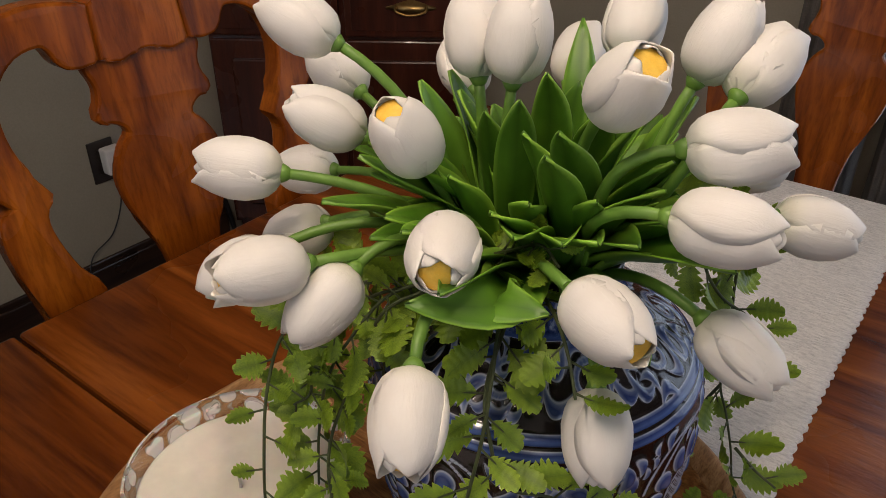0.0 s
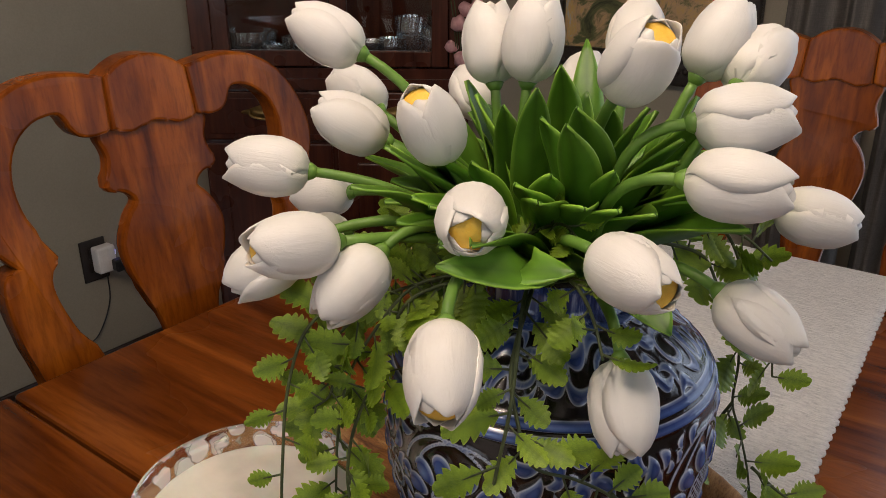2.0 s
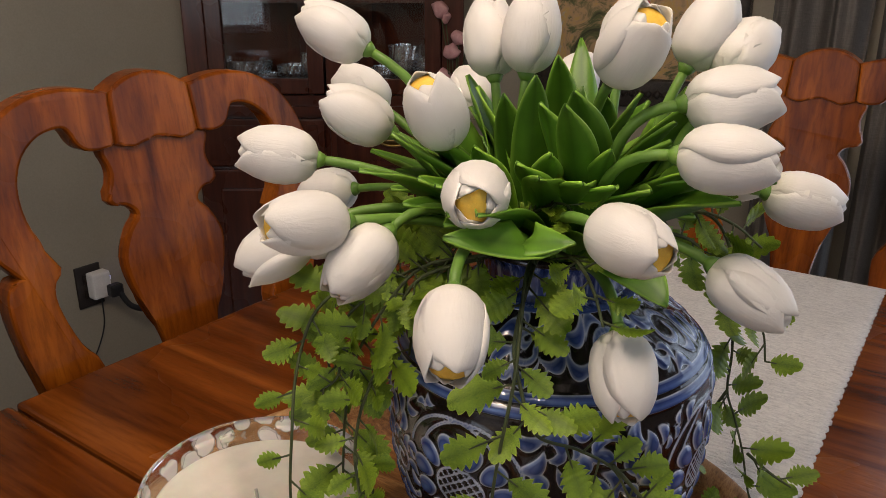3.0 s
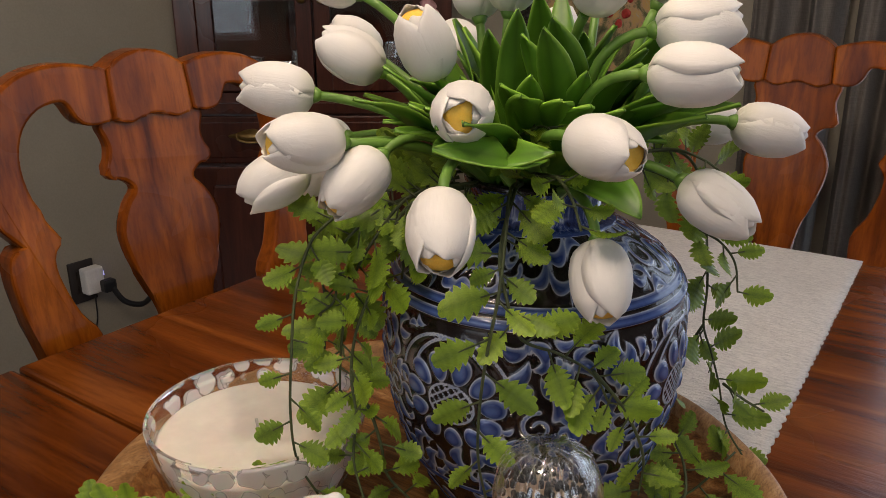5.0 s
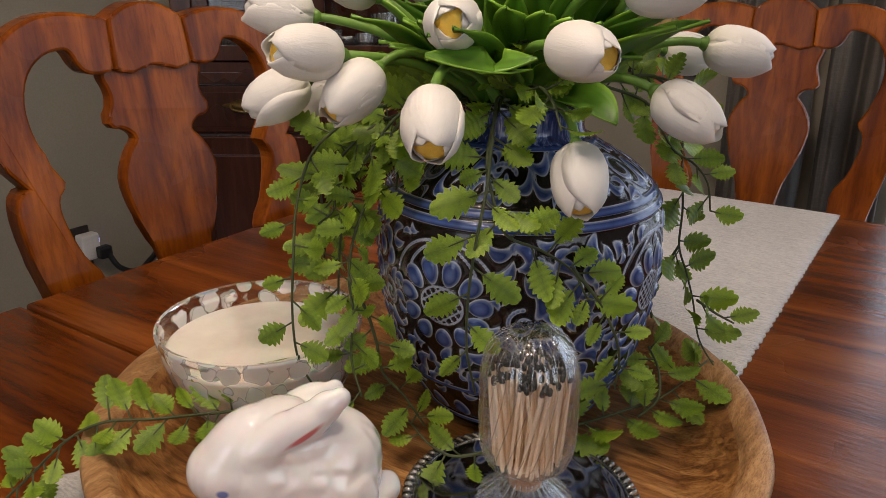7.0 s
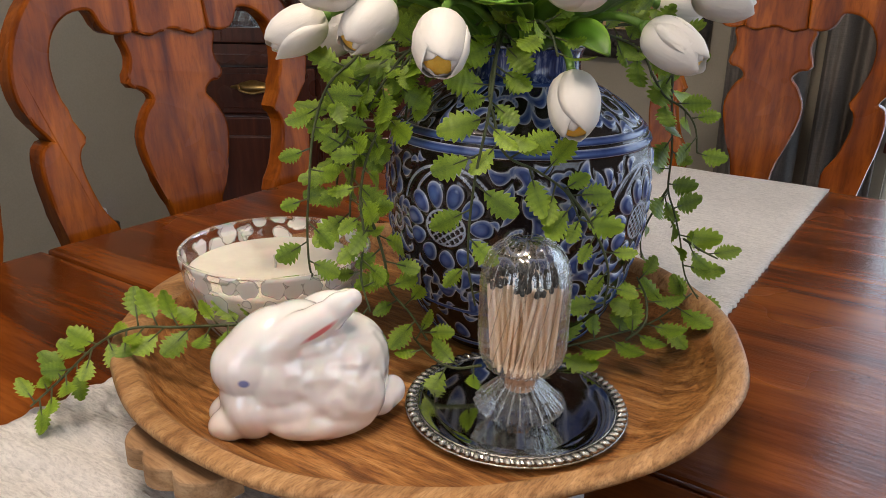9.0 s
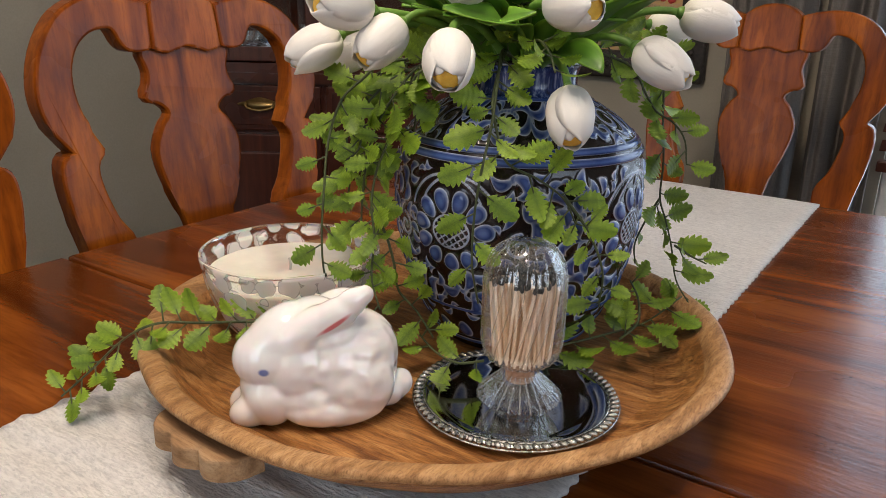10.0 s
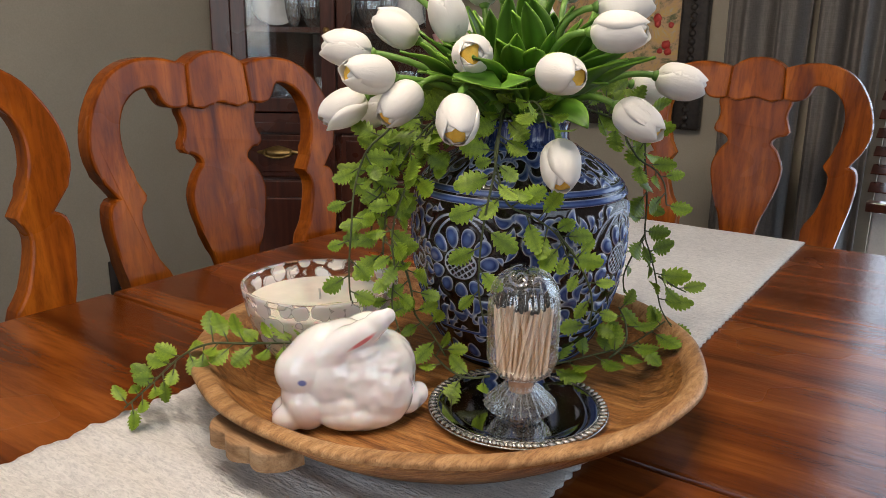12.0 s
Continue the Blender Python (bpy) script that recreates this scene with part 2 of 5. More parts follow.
BLACK_PLASTIC = plain("black_plastic", (0.008, 0.008, 0.009), (0.014, 0.014, 0.015), 40, 0.4, 0.05)
WHITE_PLASTIC = plain("white_plastic", (0.74, 0.74, 0.74), (0.8, 0.8, 0.8), 40, 0.35, 0.03)
OUTLET_PLATE = plain("outlet_plate", (0.018, 0.013, 0.011), (0.03, 0.022, 0.018), 40, 0.35, 0.05)
WAX = plain("candle_wax", (0.76, 0.72, 0.64), (0.82, 0.79, 0.71), 12, 0.45, 0.05, Subsurface_Weight=0.25, Subsurface_Scale=0.02)
CLEAR_GLASS = glass("clear_glass", (0.97, 0.985, 0.98))
PANE_GLASS = thin_glass("pane_glass")
DOME_GLASS = thin_glass("dome_glass", (0.985, 0.99, 0.99), 0.03, 0.9, 0.085)
SILVER = plain("silver_plate", (0.62, 0.62, 0.60), (0.80, 0.80, 0.78), 25, 0.07, 0.02, metal=1.0)
SILVER_AGED = plain("aged_silver", (0.14, 0.14, 0.13), (0.70, 0.69, 0.66), 240, 0.25, 0.3, metal=1.0)
CORK = plain("cork", (0.30, 0.16, 0.09), (0.52, 0.31, 0.20), 320, 0.85, 0.5, 0.0006)
MATCH_WOOD = plain("match_wood", (0.80, 0.62, 0.46), (0.90, 0.76, 0.60), 200, 0.7, 0.1, spread=True)
MATCH_HEAD = plain("match_head", (0.012, 0.012, 0.014), (0.03, 0.03, 0.032), 400, 0.6, 0.4, 0.0004)
STEM_GREEN = plain("tulip_stem", (0.085, 0.19, 0.022), (0.15, 0.30, 0.045), 40, 0.45, 0.1, spread=True)
VINE_STEM = plain("vine_stem", (0.03, 0.045, 0.014), (0.065, 0.085, 0.025), 120, 0.6, 0.2, spread=True)
YELLOW = plain("tulip_heart", (0.86, 0.50, 0.04), (0.92, 0.64, 0.12), 150, 0.6, 0.2)
FRAME_BLACK = plain("picture_frame_black", (0.006, 0.005, 0.005), (0.035, 0.026, 0.02), 90, 0.35, 0.6, 0.003)


def leaf_material(name, dark, light, vein, rough, sheer, scale=25):
    """A leaf blade: lighter rim and base, ribs along it, and some light through it."""
    material, tree, shader = nodes_of(name)
    co = coords_node(tree, (1, 1, 1), spread=True)
    big = noise_node(tree, co, scale, 3)
    ramp = ramp_node(tree, [(0.3, dark), (0.7, light)])
    tree.links.new(big.outputs[0], ramp.inputs[0])
    attr = tree.nodes.new("ShaderNodeAttribute")
    attr.attribute_name = "rim"
    edge = ramp_node(tree, [(0.80, (0, 0, 0)), (0.97, (1, 1, 1))])
    tree.links.new(attr.outputs["Fac"], edge.inputs[0])
    col = mixed(tree, ramp.outputs[0], vein, edge.outputs[0])
    info = tree.nodes.new("ShaderNodeObjectInfo")
    tone = ramp_node(tree, [(0.0, (0.72, 0.75, 0.7)), (1.0, (1.15, 1.12, 1.0))])
    tree.links.new(info.outputs["Random"], tone.inputs[0])
    col = mixed(tree, col, tone.outputs[0], 1.0, "MULTIPLY")
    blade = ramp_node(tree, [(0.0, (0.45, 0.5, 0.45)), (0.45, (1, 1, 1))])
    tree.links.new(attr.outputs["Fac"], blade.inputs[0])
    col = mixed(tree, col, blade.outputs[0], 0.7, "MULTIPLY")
    tree.links.new(col, shader.inputs["Base Color"])
    shader.inputs["Roughness"].default_value = rough
    ribs = noise_node(tree, coords_node(tree, (14, 14, 1.2), spread=True), 22, 2)
    bump_to(tree, shader, ribs.outputs[0], 0.12, 0.0008)
    thin = tree.nodes.new("ShaderNodeBsdfTranslucent")
    tree.links.new(col, thin.inputs[0])
    mix = tree.nodes.new("ShaderNodeMixShader")
    mix.inputs[0].default_value = sheer
    tree.links.new(shader.outputs[0], mix.inputs[1])
    tree.links.new(thin.outputs[0], mix.inputs[2])
    tree.links.new(mix.outputs[0], tree.nodes["Material Output"].inputs[0])
    return material


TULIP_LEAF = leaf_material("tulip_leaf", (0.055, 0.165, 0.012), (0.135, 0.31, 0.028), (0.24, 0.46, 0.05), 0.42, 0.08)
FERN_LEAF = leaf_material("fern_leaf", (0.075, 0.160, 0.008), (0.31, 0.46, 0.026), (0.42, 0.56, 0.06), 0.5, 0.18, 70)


def petal_material():
    material, tree, shader = nodes_of("tulip_petal")
    co = coords_node(tree, (1, 1, 1), spread=True)
    ribs = noise_node(tree, coords_node(tree, (10, 10, 1.0), spread=True), 45, 3, 0.6, 0.6)
    big = noise_node(tree, co, 40, 2)
    ramp = ramp_node(tree, [(0.3, (0.71, 0.69, 0.645)), (0.7, (0.765, 0.75, 0.71))])
    tree.links.new(big.outputs[0], ramp.inputs[0])
    attr = tree.nodes.new("ShaderNodeAttribute")
    attr.attribute_name = "rim"
    base = ramp_node(tree, [(0.0, (0.93, 0.95, 0.83)), (0.25, (1, 1, 1))])
    tree.links.new(attr.outputs["Fac"], base.inputs[0])
    tree.links.new(mixed(tree, ramp.outputs[0], base.outputs[0], 1.0, "MULTIPLY"), shader.inputs["Base Color"])
    shader.inputs["Roughness"].default_value = 0.5
    shader.inputs["Subsurface Weight"].default_value = 0.2
    shader.inputs["Subsurface Radius"].default_value = (0.010, 0.009, 0.007)
    shader.inputs["Subsurface Scale"].default_value = 0.5
    bump_to(tree, shader, ribs.outputs[0], 0.22, 0.0012)
    return material


TULIP_PETAL = petal_material()


def cloth_material():
    """White cotton with crosswise ribs and a loose weave, its hollows' shade in the colour."""
    material, tree, shader = nodes_of("runner_cotton")
    co = coords_node(tree)
    weave = noise_node(tree, coords_node(tree, (18, 44, 18)), 9, 3, 0.7, 0.8)
    slub = noise_node(tree, coords_node(tree, (1, 4, 1)), 90, 4)
    stain = noise_node(tree, co, 9, 3)
    ramp = ramp_node(tree, [(0.3, (0.85, 0.838, 0.815)), (0.7, (0.91, 0.900, 0.880))])
    tree.links.new(stain.outputs[0], ramp.inputs[0])
    thread = ramp_node(tree, [(0.25, (0.74, 0.74, 0.75)), (0.6, (1, 1, 1))])
    tree.links.new(slub.outputs[0], thread.inputs[0])
    # grey-blue shade in the weave's hollows, painted to back up the bump
    hollow_shade = ramp_node(tree, [(0.36, (0.70, 0.71, 0.73)), (0.52, (1, 1, 1))])
    tree.links.new(weave.outputs[0], hollow_shade.inputs[0])
    yarn_and_shade = mixed(tree, thread.outputs[0], hollow_shade.outputs[0], 0.8, "MULTIPLY")
    tree.links.new(mixed(tree, ramp.outputs[0], yarn_and_shade, 0.8, "MULTIPLY"), shader.inputs["Base Color"])
    shader.inputs["Roughness"].default_value = 0.95
    shader.inputs["Sheen Weight"].default_value = 0.2
    add = tree.nodes.new("ShaderNodeMath")
    add.operation = "ADD"
    tree.links.new(weave.outputs[0], add.inputs[0])
    tree.links.new(slub.outputs[0], add.inputs[1])
    bump_to(tree, shader, add.outputs[0], 0.9, 0.0045)
    return material


RUNNER_CLOTH = cloth_material()

# ---- the room ----
def wall_with_hole(name, axis, at, thick, lo, hi, hole, label):
    """A wall across x or y, with one opening (lo, hi, bottom, top) or none."""
    bm = bmesh.new()

    def slab(a0, a1, z0, z1):
        if axis == "x":
            add_box(bm, min(at, at + thick), max(at, at + thick), a0, a1, z0, z1)
        else:
            add_box(bm, a0, a1, min(at, at + thick), max(at, at + thick), z0, z1)
    if hole:
        h0, h1, b, t = hole
        slab(lo, h0, 0, CEIL)
        slab(h1, hi, 0, CEIL)
        slab(h0, h1, t, CEIL)
        if b > 0:
            slab(h0, h1, 0, b)
    else:
        slab(lo, hi, 0, CEIL)
    return setting(name, bm, WALL_PAINT, label, "wall")


wall_with_hole("wall_west", "x", WALL_W, -0.12, WALL_S, WALL_N, None, "plain greige painted wall with a dark baseboard")
wall_with_hole("wall_north", "y", WALL_N, 0.12, WALL_W - 0.12, WALL_E + 0.12, (-0.02, 1.75, 0.3, 2.1), "greige painted wall with a curtained window")
wall_with_hole("wall_east", "x", WALL_E, 0.12, WALL_S, WALL_N, (-1.7, -0.1, 0.8, 2.1), "greige painted wall with a wide window")
wall_with_hole("wall_south", "y", WALL_S, -0.12, WALL_W - 0.12, WALL_E + 0.12, (-1.2, -0.04, 0.8, 2.15), "greige painted wall with a wide window")
setting("floor", box(WALL_W - 0.12, WALL_E + 0.12, WALL_S - 0.12, WALL_N + 0.12, -0.1, 0.0), FLOOR_WOOD, "dark stained wooden floor", "floor")
setting("ceiling", box(WALL_W - 0.12, WALL_E + 0.12, WALL_S - 0.12, WALL_N + 0.12, CEIL, CEIL + 0.1), CEIL_PAINT, "plain white painted ceiling", "ceiling")
board = bmesh.new()
add_box(board, WALL_W, WALL_W + 0.016, WALL_S, 1.28, 0.0, 0.115, 0.004)
add_box(board, WALL_W, WALL_W + 0.011, WALL_S, 1.28, 0.113, 0.135, 0.004)
setting("baseboard", board, DARK_TRIM, "dark stained wooden baseboard along the wall", "baseboard")
board = bmesh.new()
add_box(board, -1.1, 0.0, WALL_N - 0.016, WALL_N, 0.0, 0.115, 0.004)
setting("baseboard", board, DARK_TRIM, "dark stained wooden baseboard along the wall", "baseboard")


def window_unit(name, axis, at, lo, hi, b, t, label):
    """A white frame with a middle bar and two panes, inside the opening."""
    win = thing(name, pose(0, 0, 0), label, "window", kind="structure")

    def bar(part_name, a0, a1, z0, z1, d0, d1, material):
        bm = box(min(d0, d1), max(d0, d1), a0, a1, z0, z1, 0.003) if axis == "x" else box(a0, a1, min(d0, d1), max(d0, d1), z0, z1, 0.003)
        return part(part_name, bm, material, win, smooth=False)
    s = 1 if at > 0 else -1
    d0, d1 = at + 0.03 * s, at + 0.08 * s
    w, mid = 0.05, (lo + hi) / 2
    bar("frame_post", lo, lo + w, b, t, d0, d1, WHITE_PLASTIC)
    bar("frame_post", hi - w, hi, b, t, d0, d1, WHITE_PLASTIC)
    bar("frame_rail", lo + w, hi - w, t - w, t, d0, d1, WHITE_PLASTIC)
    bar("frame_rail", lo + w, hi - w, b, b + w, d0, d1, WHITE_PLASTIC)
    bar("mullion", mid - 0.025, mid + 0.025, b + w, t - w, d0, d1, WHITE_PLASTIC)
    for a0, a1 in ((lo + w, mid - 0.025), (mid + 0.025, hi - w)):
        pane = bar("pane", a0, a1, b + w, t - w, at + 0.05 * s, at + 0.054 * s, PANE_GLASS)
        pane.visible_shadow = False
    return win


window_unit("window_1", "y", WALL_N, -0.02, 1.75, 0.3, 2.1, "wide window behind wooden blinds and a grey curtain")
window_unit("window_2", "x", WALL_E, -1.7, -0.1, 0.8, 2.1, "wide white-framed window")
window_unit("window_3", "y", WALL_S, -1.2, -0.04, 0.8, 2.15, "wide white-framed window")

blind = thing("window_blind", pose(0, 0, 0), "dark brown wooden slat blind half raised in the window", "blind")
slat = mesh_of("slat", box(-0.03, 1.71, -0.022, 0.022, -0.0015, 0.0015), CABINET_WOOD, False)
for k in range(30):
    share("slat", slat, blind, pose(0, WALL_N - 0.03, 0.76 + 0.044 * k, 24))
part("bottom_rail", box(-0.03, 1.71, WALL_N - 0.05, WALL_N - 0.012, 0.70, 0.725, 0.003), CABINET_WOOD, blind, smooth=False)
part("head_rail", box(-0.03, 1.71, WALL_N - 0.055, WALL_N - 0.008, 2.08, 2.13, 0.003), CABINET_WOOD, blind, smooth=False)

ground = bmesh.new()
bmesh.ops.create_grid(ground, x_segments=2, y_segments=2, size=400)
for v in ground.verts:
    v.co.z = -0.4
GRASS = plain("lawn", (0.05, 0.10, 0.02), (0.10, 0.17, 0.04), 3, 0.9, 0.3, 0.02)
setting("ground", ground, GRASS, "green lawn outside the windows", "lawn")


# ---- curtain ----
def curtain_material():
    material, tree, shader = nodes_of("curtain_linen")
    warp = noise_node(tree, coords_node(tree, (60, 60, 2)), 20, 3)
    weft = noise_node(tree, coords_node(tree, (2, 2, 60)), 20, 3)
    a = ramp_node(tree, [(0.3, (0.115, 0.108, 0.102)), (0.7, (0.175, 0.165, 0.155))])
    b = ramp_node(tree, [(0.3, (0.75, 0.75, 0.75)), (0.7, (1.1, 1.1, 1.1))])
    tree.links.new(warp.outputs[0], a.inputs[0])
    tree.links.new(weft.outputs[0], b.inputs[0])
    tree.links.new(mixed(tree, a.outputs[0], b.outputs[0], 0.8, "MULTIPLY"), shader.inputs["Base Color"])
    shader.inputs["Roughness"].default_value = 0.9
    bump_to(tree, shader, warp.outputs[0], 0.3, 0.001)
    return material


CURTAIN = curtain_material()


def curtain_panel(x0, x1, folds, phase, y_top, label):
    bm = bmesh.new()
    nx, nz = 90, 14
    grid = []
    for j in range(nz + 1):
        z = 0.03 + (2.28 - 0.03) * j / nz
        row = []
        for i in range(nx + 1):
            u = i / nx
            deep = 0.028 * math.sin(2 * math.pi * folds * u + phase) + 0.012 * math.sin(2 * math.pi * folds * 2.3 * u + 1.1 + 0.35 * z)
            row.append(bm.verts.new((x0 + (x1 - x0) * u + 0.004 * math.sin(3 * z + 9 * u), y_top + deep, z)))
        grid.append(row)
    for lo, hi in zip(grid, grid[1:]):
        for i in range(nx):
            bm.faces.new((lo[i], lo[i + 1], hi[i + 1], hi[i]))
    ob = new("curtain", mesh_of("curtain", bm, CURTAIN))
    mod = ob.modifiers.new("thickness", "SOLIDIFY")
    mod.thickness = 0.003
    return tagged(ob, label, "curtain", "curtains at the window")


curtain_panel(-0.395, -0.205, 2.2, 0.4, WALL_N - 0.10, "grey linen curtain panel hanging in soft folds")
curtain_panel(-0.185, -0.036, 2.0, 2.0, WALL_N - 0.115, "grey linen curtain panel beside the window blind")
rod = thing("curtain_rod", pose(0, 0, 0), "dark metal curtain rod over the window", "curtain rod")
part("rod", tube([Vector((-0.5, WALL_N - 0.11, 2.3)), Vector((1.9, WALL_N - 0.11, 2.3))], 0.011, 12), BLACK_PLASTIC, rod)
for x in (-0.45, 1.85):
    part("bracket", tube([Vector((x, WALL_N - 0.11, 2.3)), Vector((x, WALL_N, 2.3))], 0.008, 8), BLACK_PLASTIC, rod)


# ---- picture on the north wall ----
def painting_material():
    """A loose garden scene: pale path, dark hedge, a tree and a patch of water."""
    material, tree, shader = nodes_of("garden_painting")
    co = coords_node(tree)
    strokes = noise_node(tree, co, 11, 6, 0.7, 1.5)
    ramp = ramp_node(tree, [(0.30, (0.03, 0.035, 0.015)), (0.42, (0.12, 0.13, 0.05)), (0.5, (0.45, 0.30, 0.17)), (0.58, (0.50, 0.33, 0.10)), (0.68, (0.30, 0.38, 0.45))])
    tree.links.new(strokes.outputs[0], ramp.inputs[0])
    tree.links.new(ramp.outputs[0], shader.inputs["Base Color"])
    shader.inputs["Roughness"].default_value = 0.45
    bump_to(tree, shader, strokes.outputs[0], 0.3, 0.002)
    return material


picture = thing("framed_painting", pose(-0.745, WALL_N - 0.001, 1.20), "garden painting with red roses in a carved black frame", "painting")
PX, PZ, FW = 0.285, 0.335, 0.075
for nm, x0, x1, z0, z1 in (("frame_side", -PX, -PX + FW, -PZ, PZ), ("frame_side", PX - FW, PX, -PZ, PZ), ("frame_rail", -PX + FW, PX - FW, PZ - FW, PZ), ("frame_rail", -PX + FW, PX - FW, -PZ, -PZ + FW)):
    bm = box(x0, x1, -0.035, 0.0, z0, z1, 0.008)
    long_x = x1 - x0 > z1 - z0
    a0, a1 = (x0, x1) if long_x else (z0, z1)
    c = (z0 + z1) / 2 if long_x else (x0 + x1) / 2
    count = int((a1 - a0) / 0.022)
    for k in range(count):
        a = a0 + (k + 0.5) * (a1 - a0) / count
        bead = bmesh.ops.create_icosphere(bm, subdivisions=1, radius=0.011)["verts"]
        for v in bead:
            v.co = Vector((a, -0.036, c)) + Vector((v.co.x, v.co.y * 0.6, v.co.z)) if long_x else Vector((c, -0.036, a)) + Vector((v.co.x, v.co.y * 0.6, v.co.z))
    part(nm, bm, FRAME_BLACK, picture)
part("canvas", box(-PX + FW - 0.003, PX - FW + 0.003, -0.016, -0.006, -PZ + FW - 0.003, PZ - FW + 0.003), painting_material(), picture, "painted garden canvas", False)
ROSE_PAINT = plain("red_paint", (0.30, 0.015, 0.012), (0.5, 0.05, 0.035), 120, 0.45, 0.3)
rng = random.Random(5)
for k in range(11):
    bm = bmesh.new()
    bmesh.ops.create_icosphere(bm, subdivisions=2, radius=rng.uniform(0.007, 0.013))
    for v in bm.verts:
        v.co.y *= 0.2
        v.co += 0.003 * noise.noise_vector(v.co * 90 + Vector((k, 0, 0)))
    rose = part("painted_rose", bm, ROSE_PAINT, picture)
    rose.location = (rng.uniform(-0.02, 0.2), -0.017, rng.uniform(-0.14, -0.03))


# ---- corner china cabinet ----
def china_cabinet():
    """Its front stands across the room's corner; x runs along the front, y into the corner."""
    turn = math.degrees(math.atan2(0.57, 0.82))
    cab = thing("china_cabinet", pose(-1.50, 1.513, 0, 0, 0, turn), "dark mahogany corner china cabinet with two glass doors and brass-handled drawers", "cabinet")
    W = 0.385

    def plan(half, y0, y1, back, z0, z1):
        bm = bmesh.new()
        lo = [bm.verts.new((x, y, z0)) for x, y in ((-half, y0), (half, y0), (half, y0 + 0.03), (back, y1), (-back, y1), (-half, y0 + 0.03))]
        hi = [bm.verts.new((v.co.x, v.co.y, z1)) for v in lo]
        bm.faces.new(list(reversed(lo)))
        bm.faces.new(hi)
        for k in range(6):
            bm.faces.new((lo[k], lo[(k + 1) % 6], hi[(k + 1) % 6], hi[k]))
        return bm
    base = part("base", plan(W - 0.004, 0.012, 0.26, 0.12, 0.07, 0.81), CABINET_WOOD, cab, smooth=False)
    part("plinth", plan(W - 0.015, 0.03, 0.24, 0.12, 0.0, 0.075), CABINET_WOOD, cab, smooth=False)
    part("counter", plan(W + 0.012, -0.02, 0.262, 0.12, 0.812, 0.84), CABINET_WOOD, cab, smooth=False)
    part("moulding", plan(W + 0.004, -0.008, 0.26, 0.12, 0.84, 0.868), CABINET_WOOD, cab, smooth=False)
    part("cornice", plan(W + 0.02, -0.03, 0.262, 0.12, 2.02, 2.1), CABINET_WOOD, cab, smooth=False)
    for s in (-1, 1):
        part("corner_post", box(min(s * W, s * (W - 0.06)), max(s * W, s * (W - 0.06)), 0.0, 0.035, 0.868, 2.02, 0.004), CABINET_WOOD, cab, smooth=False)
    back = bmesh.new()
    for s in (-1, 1):
        q = [(s * W, 0.032), (s * 0.12, 0.255), (s * 0.112, 0.245), (s * (W - 0.012), 0.030)]
        lo = [back.verts.new((x, y, 0.868)) for x, y in q]
        hi = [back.verts.new((x, y, 2.02)) for x, y in q]
        for k in range(4):
            back.faces.new((lo[k], lo[(k + 1) % 4], hi[(k + 1) % 4], hi[k]))
    add_box(back, -0.12, 0.12, 0.245, 0.256, 0.868, 2.02)
    bmesh.ops.recalc_face_normals(back, faces=back.faces[:])
    part("back_panel", back, CABINET_WOOD, cab, smooth=False)
    for z in (1.115, 1.36, 1.62):
        part("shelf", plan(W - 0.03, 0.035, 0.235, 0.11, z, z + 0.016), CABINET_WOOD, cab, smooth=False)
    # two glazed doors
    for s in (-1, 1):
        a, b = sorted((s * 0.003, s * (W - 0.063)))
        door = part("door", box(a, a + 0.045, -0.006, 0.016, 0.872, 2.015, 0.003), CABINET_WOOD, cab, smooth=False)
        part("door_stile", box(b - 0.045, b, -0.006, 0.016, 0.872, 2.015, 0.003), CABINET_WOOD, door, smooth=False)
        part("door_rail", box(a + 0.045, b - 0.045, -0.006, 0.016, 0.872, 0.915, 0.003), CABINET_WOOD, door, smooth=False)
        part("door_rail", box(a + 0.045, b - 0.045, -0.006, 0.016, 1.97, 2.015, 0.003), CABINET_WOOD, door, smooth=False)
        pane = part("pane", box(a + 0.043, b - 0.043, 0.004, 0.008, 0.912, 1.973), PANE_GLASS, door, smooth=False)
        pane.visible_shadow = False
        part("knob", lathe([(0.001, 0.0), (0.006, 0.001), (0.006, 0.008), (0.011, 0.014), (0.011, 0.02), (0.004, 0.024)], 16), BRASS, door).matrix_basis = pose(s * 0.026, -0.006, 1.12, 90)
    # drawers over panelled doors
    for s in (-1, 1):
        a, b = sorted((s * 0.008, s * (W - 0.012)))
        drawer = part("drawer", box(a, b, -0.008, 0.014, 0.665, 0.803, 0.005), CABINET_WOOD, cab, smooth=False)
        part("drawer_field", box(a + 0.018, b - 0.018, -0.011, -0.006, 0.683, 0.785, 0.002), CABINET_WOOD, drawer, smooth=False)
        c = (a + b) / 2
        part("backplate", prism([(c + 0.062 * math.cos(t) * (1 + 0.12 * math.cos(6 * t)), 0.746 + 0.017 * math.sin(t) * (1 + 0.25 * math.cos(4 * t))) for t in [2 * math.pi * k / 40 for k in range(40)]], -0.0125, -0.0095), BRASS, drawer, "pierced brass plate")
        part("bail", tube(smooth_line([(c - 0.042, -0.014, 0.752), (c - 0.038, -0.026, 0.738), (c, -0.03, 0.730), (c + 0.038, -0.026, 0.738), (c + 0.042, -0.014, 0.752)], 5), 0.0035, 8), BRASS, drawer, "brass bail pull")
        low = part("lower_door", box(a, b, -0.006, 0.014, 0.085, 0.655, 0.005), CABINET_WOOD, cab, smooth=False)
        part("panel_field", box(a + 0.055, b - 0.055, -0.012, -0.004, 0.14, 0.60, 0.006), CABINET_WOOD, low, smooth=False)
    return cab


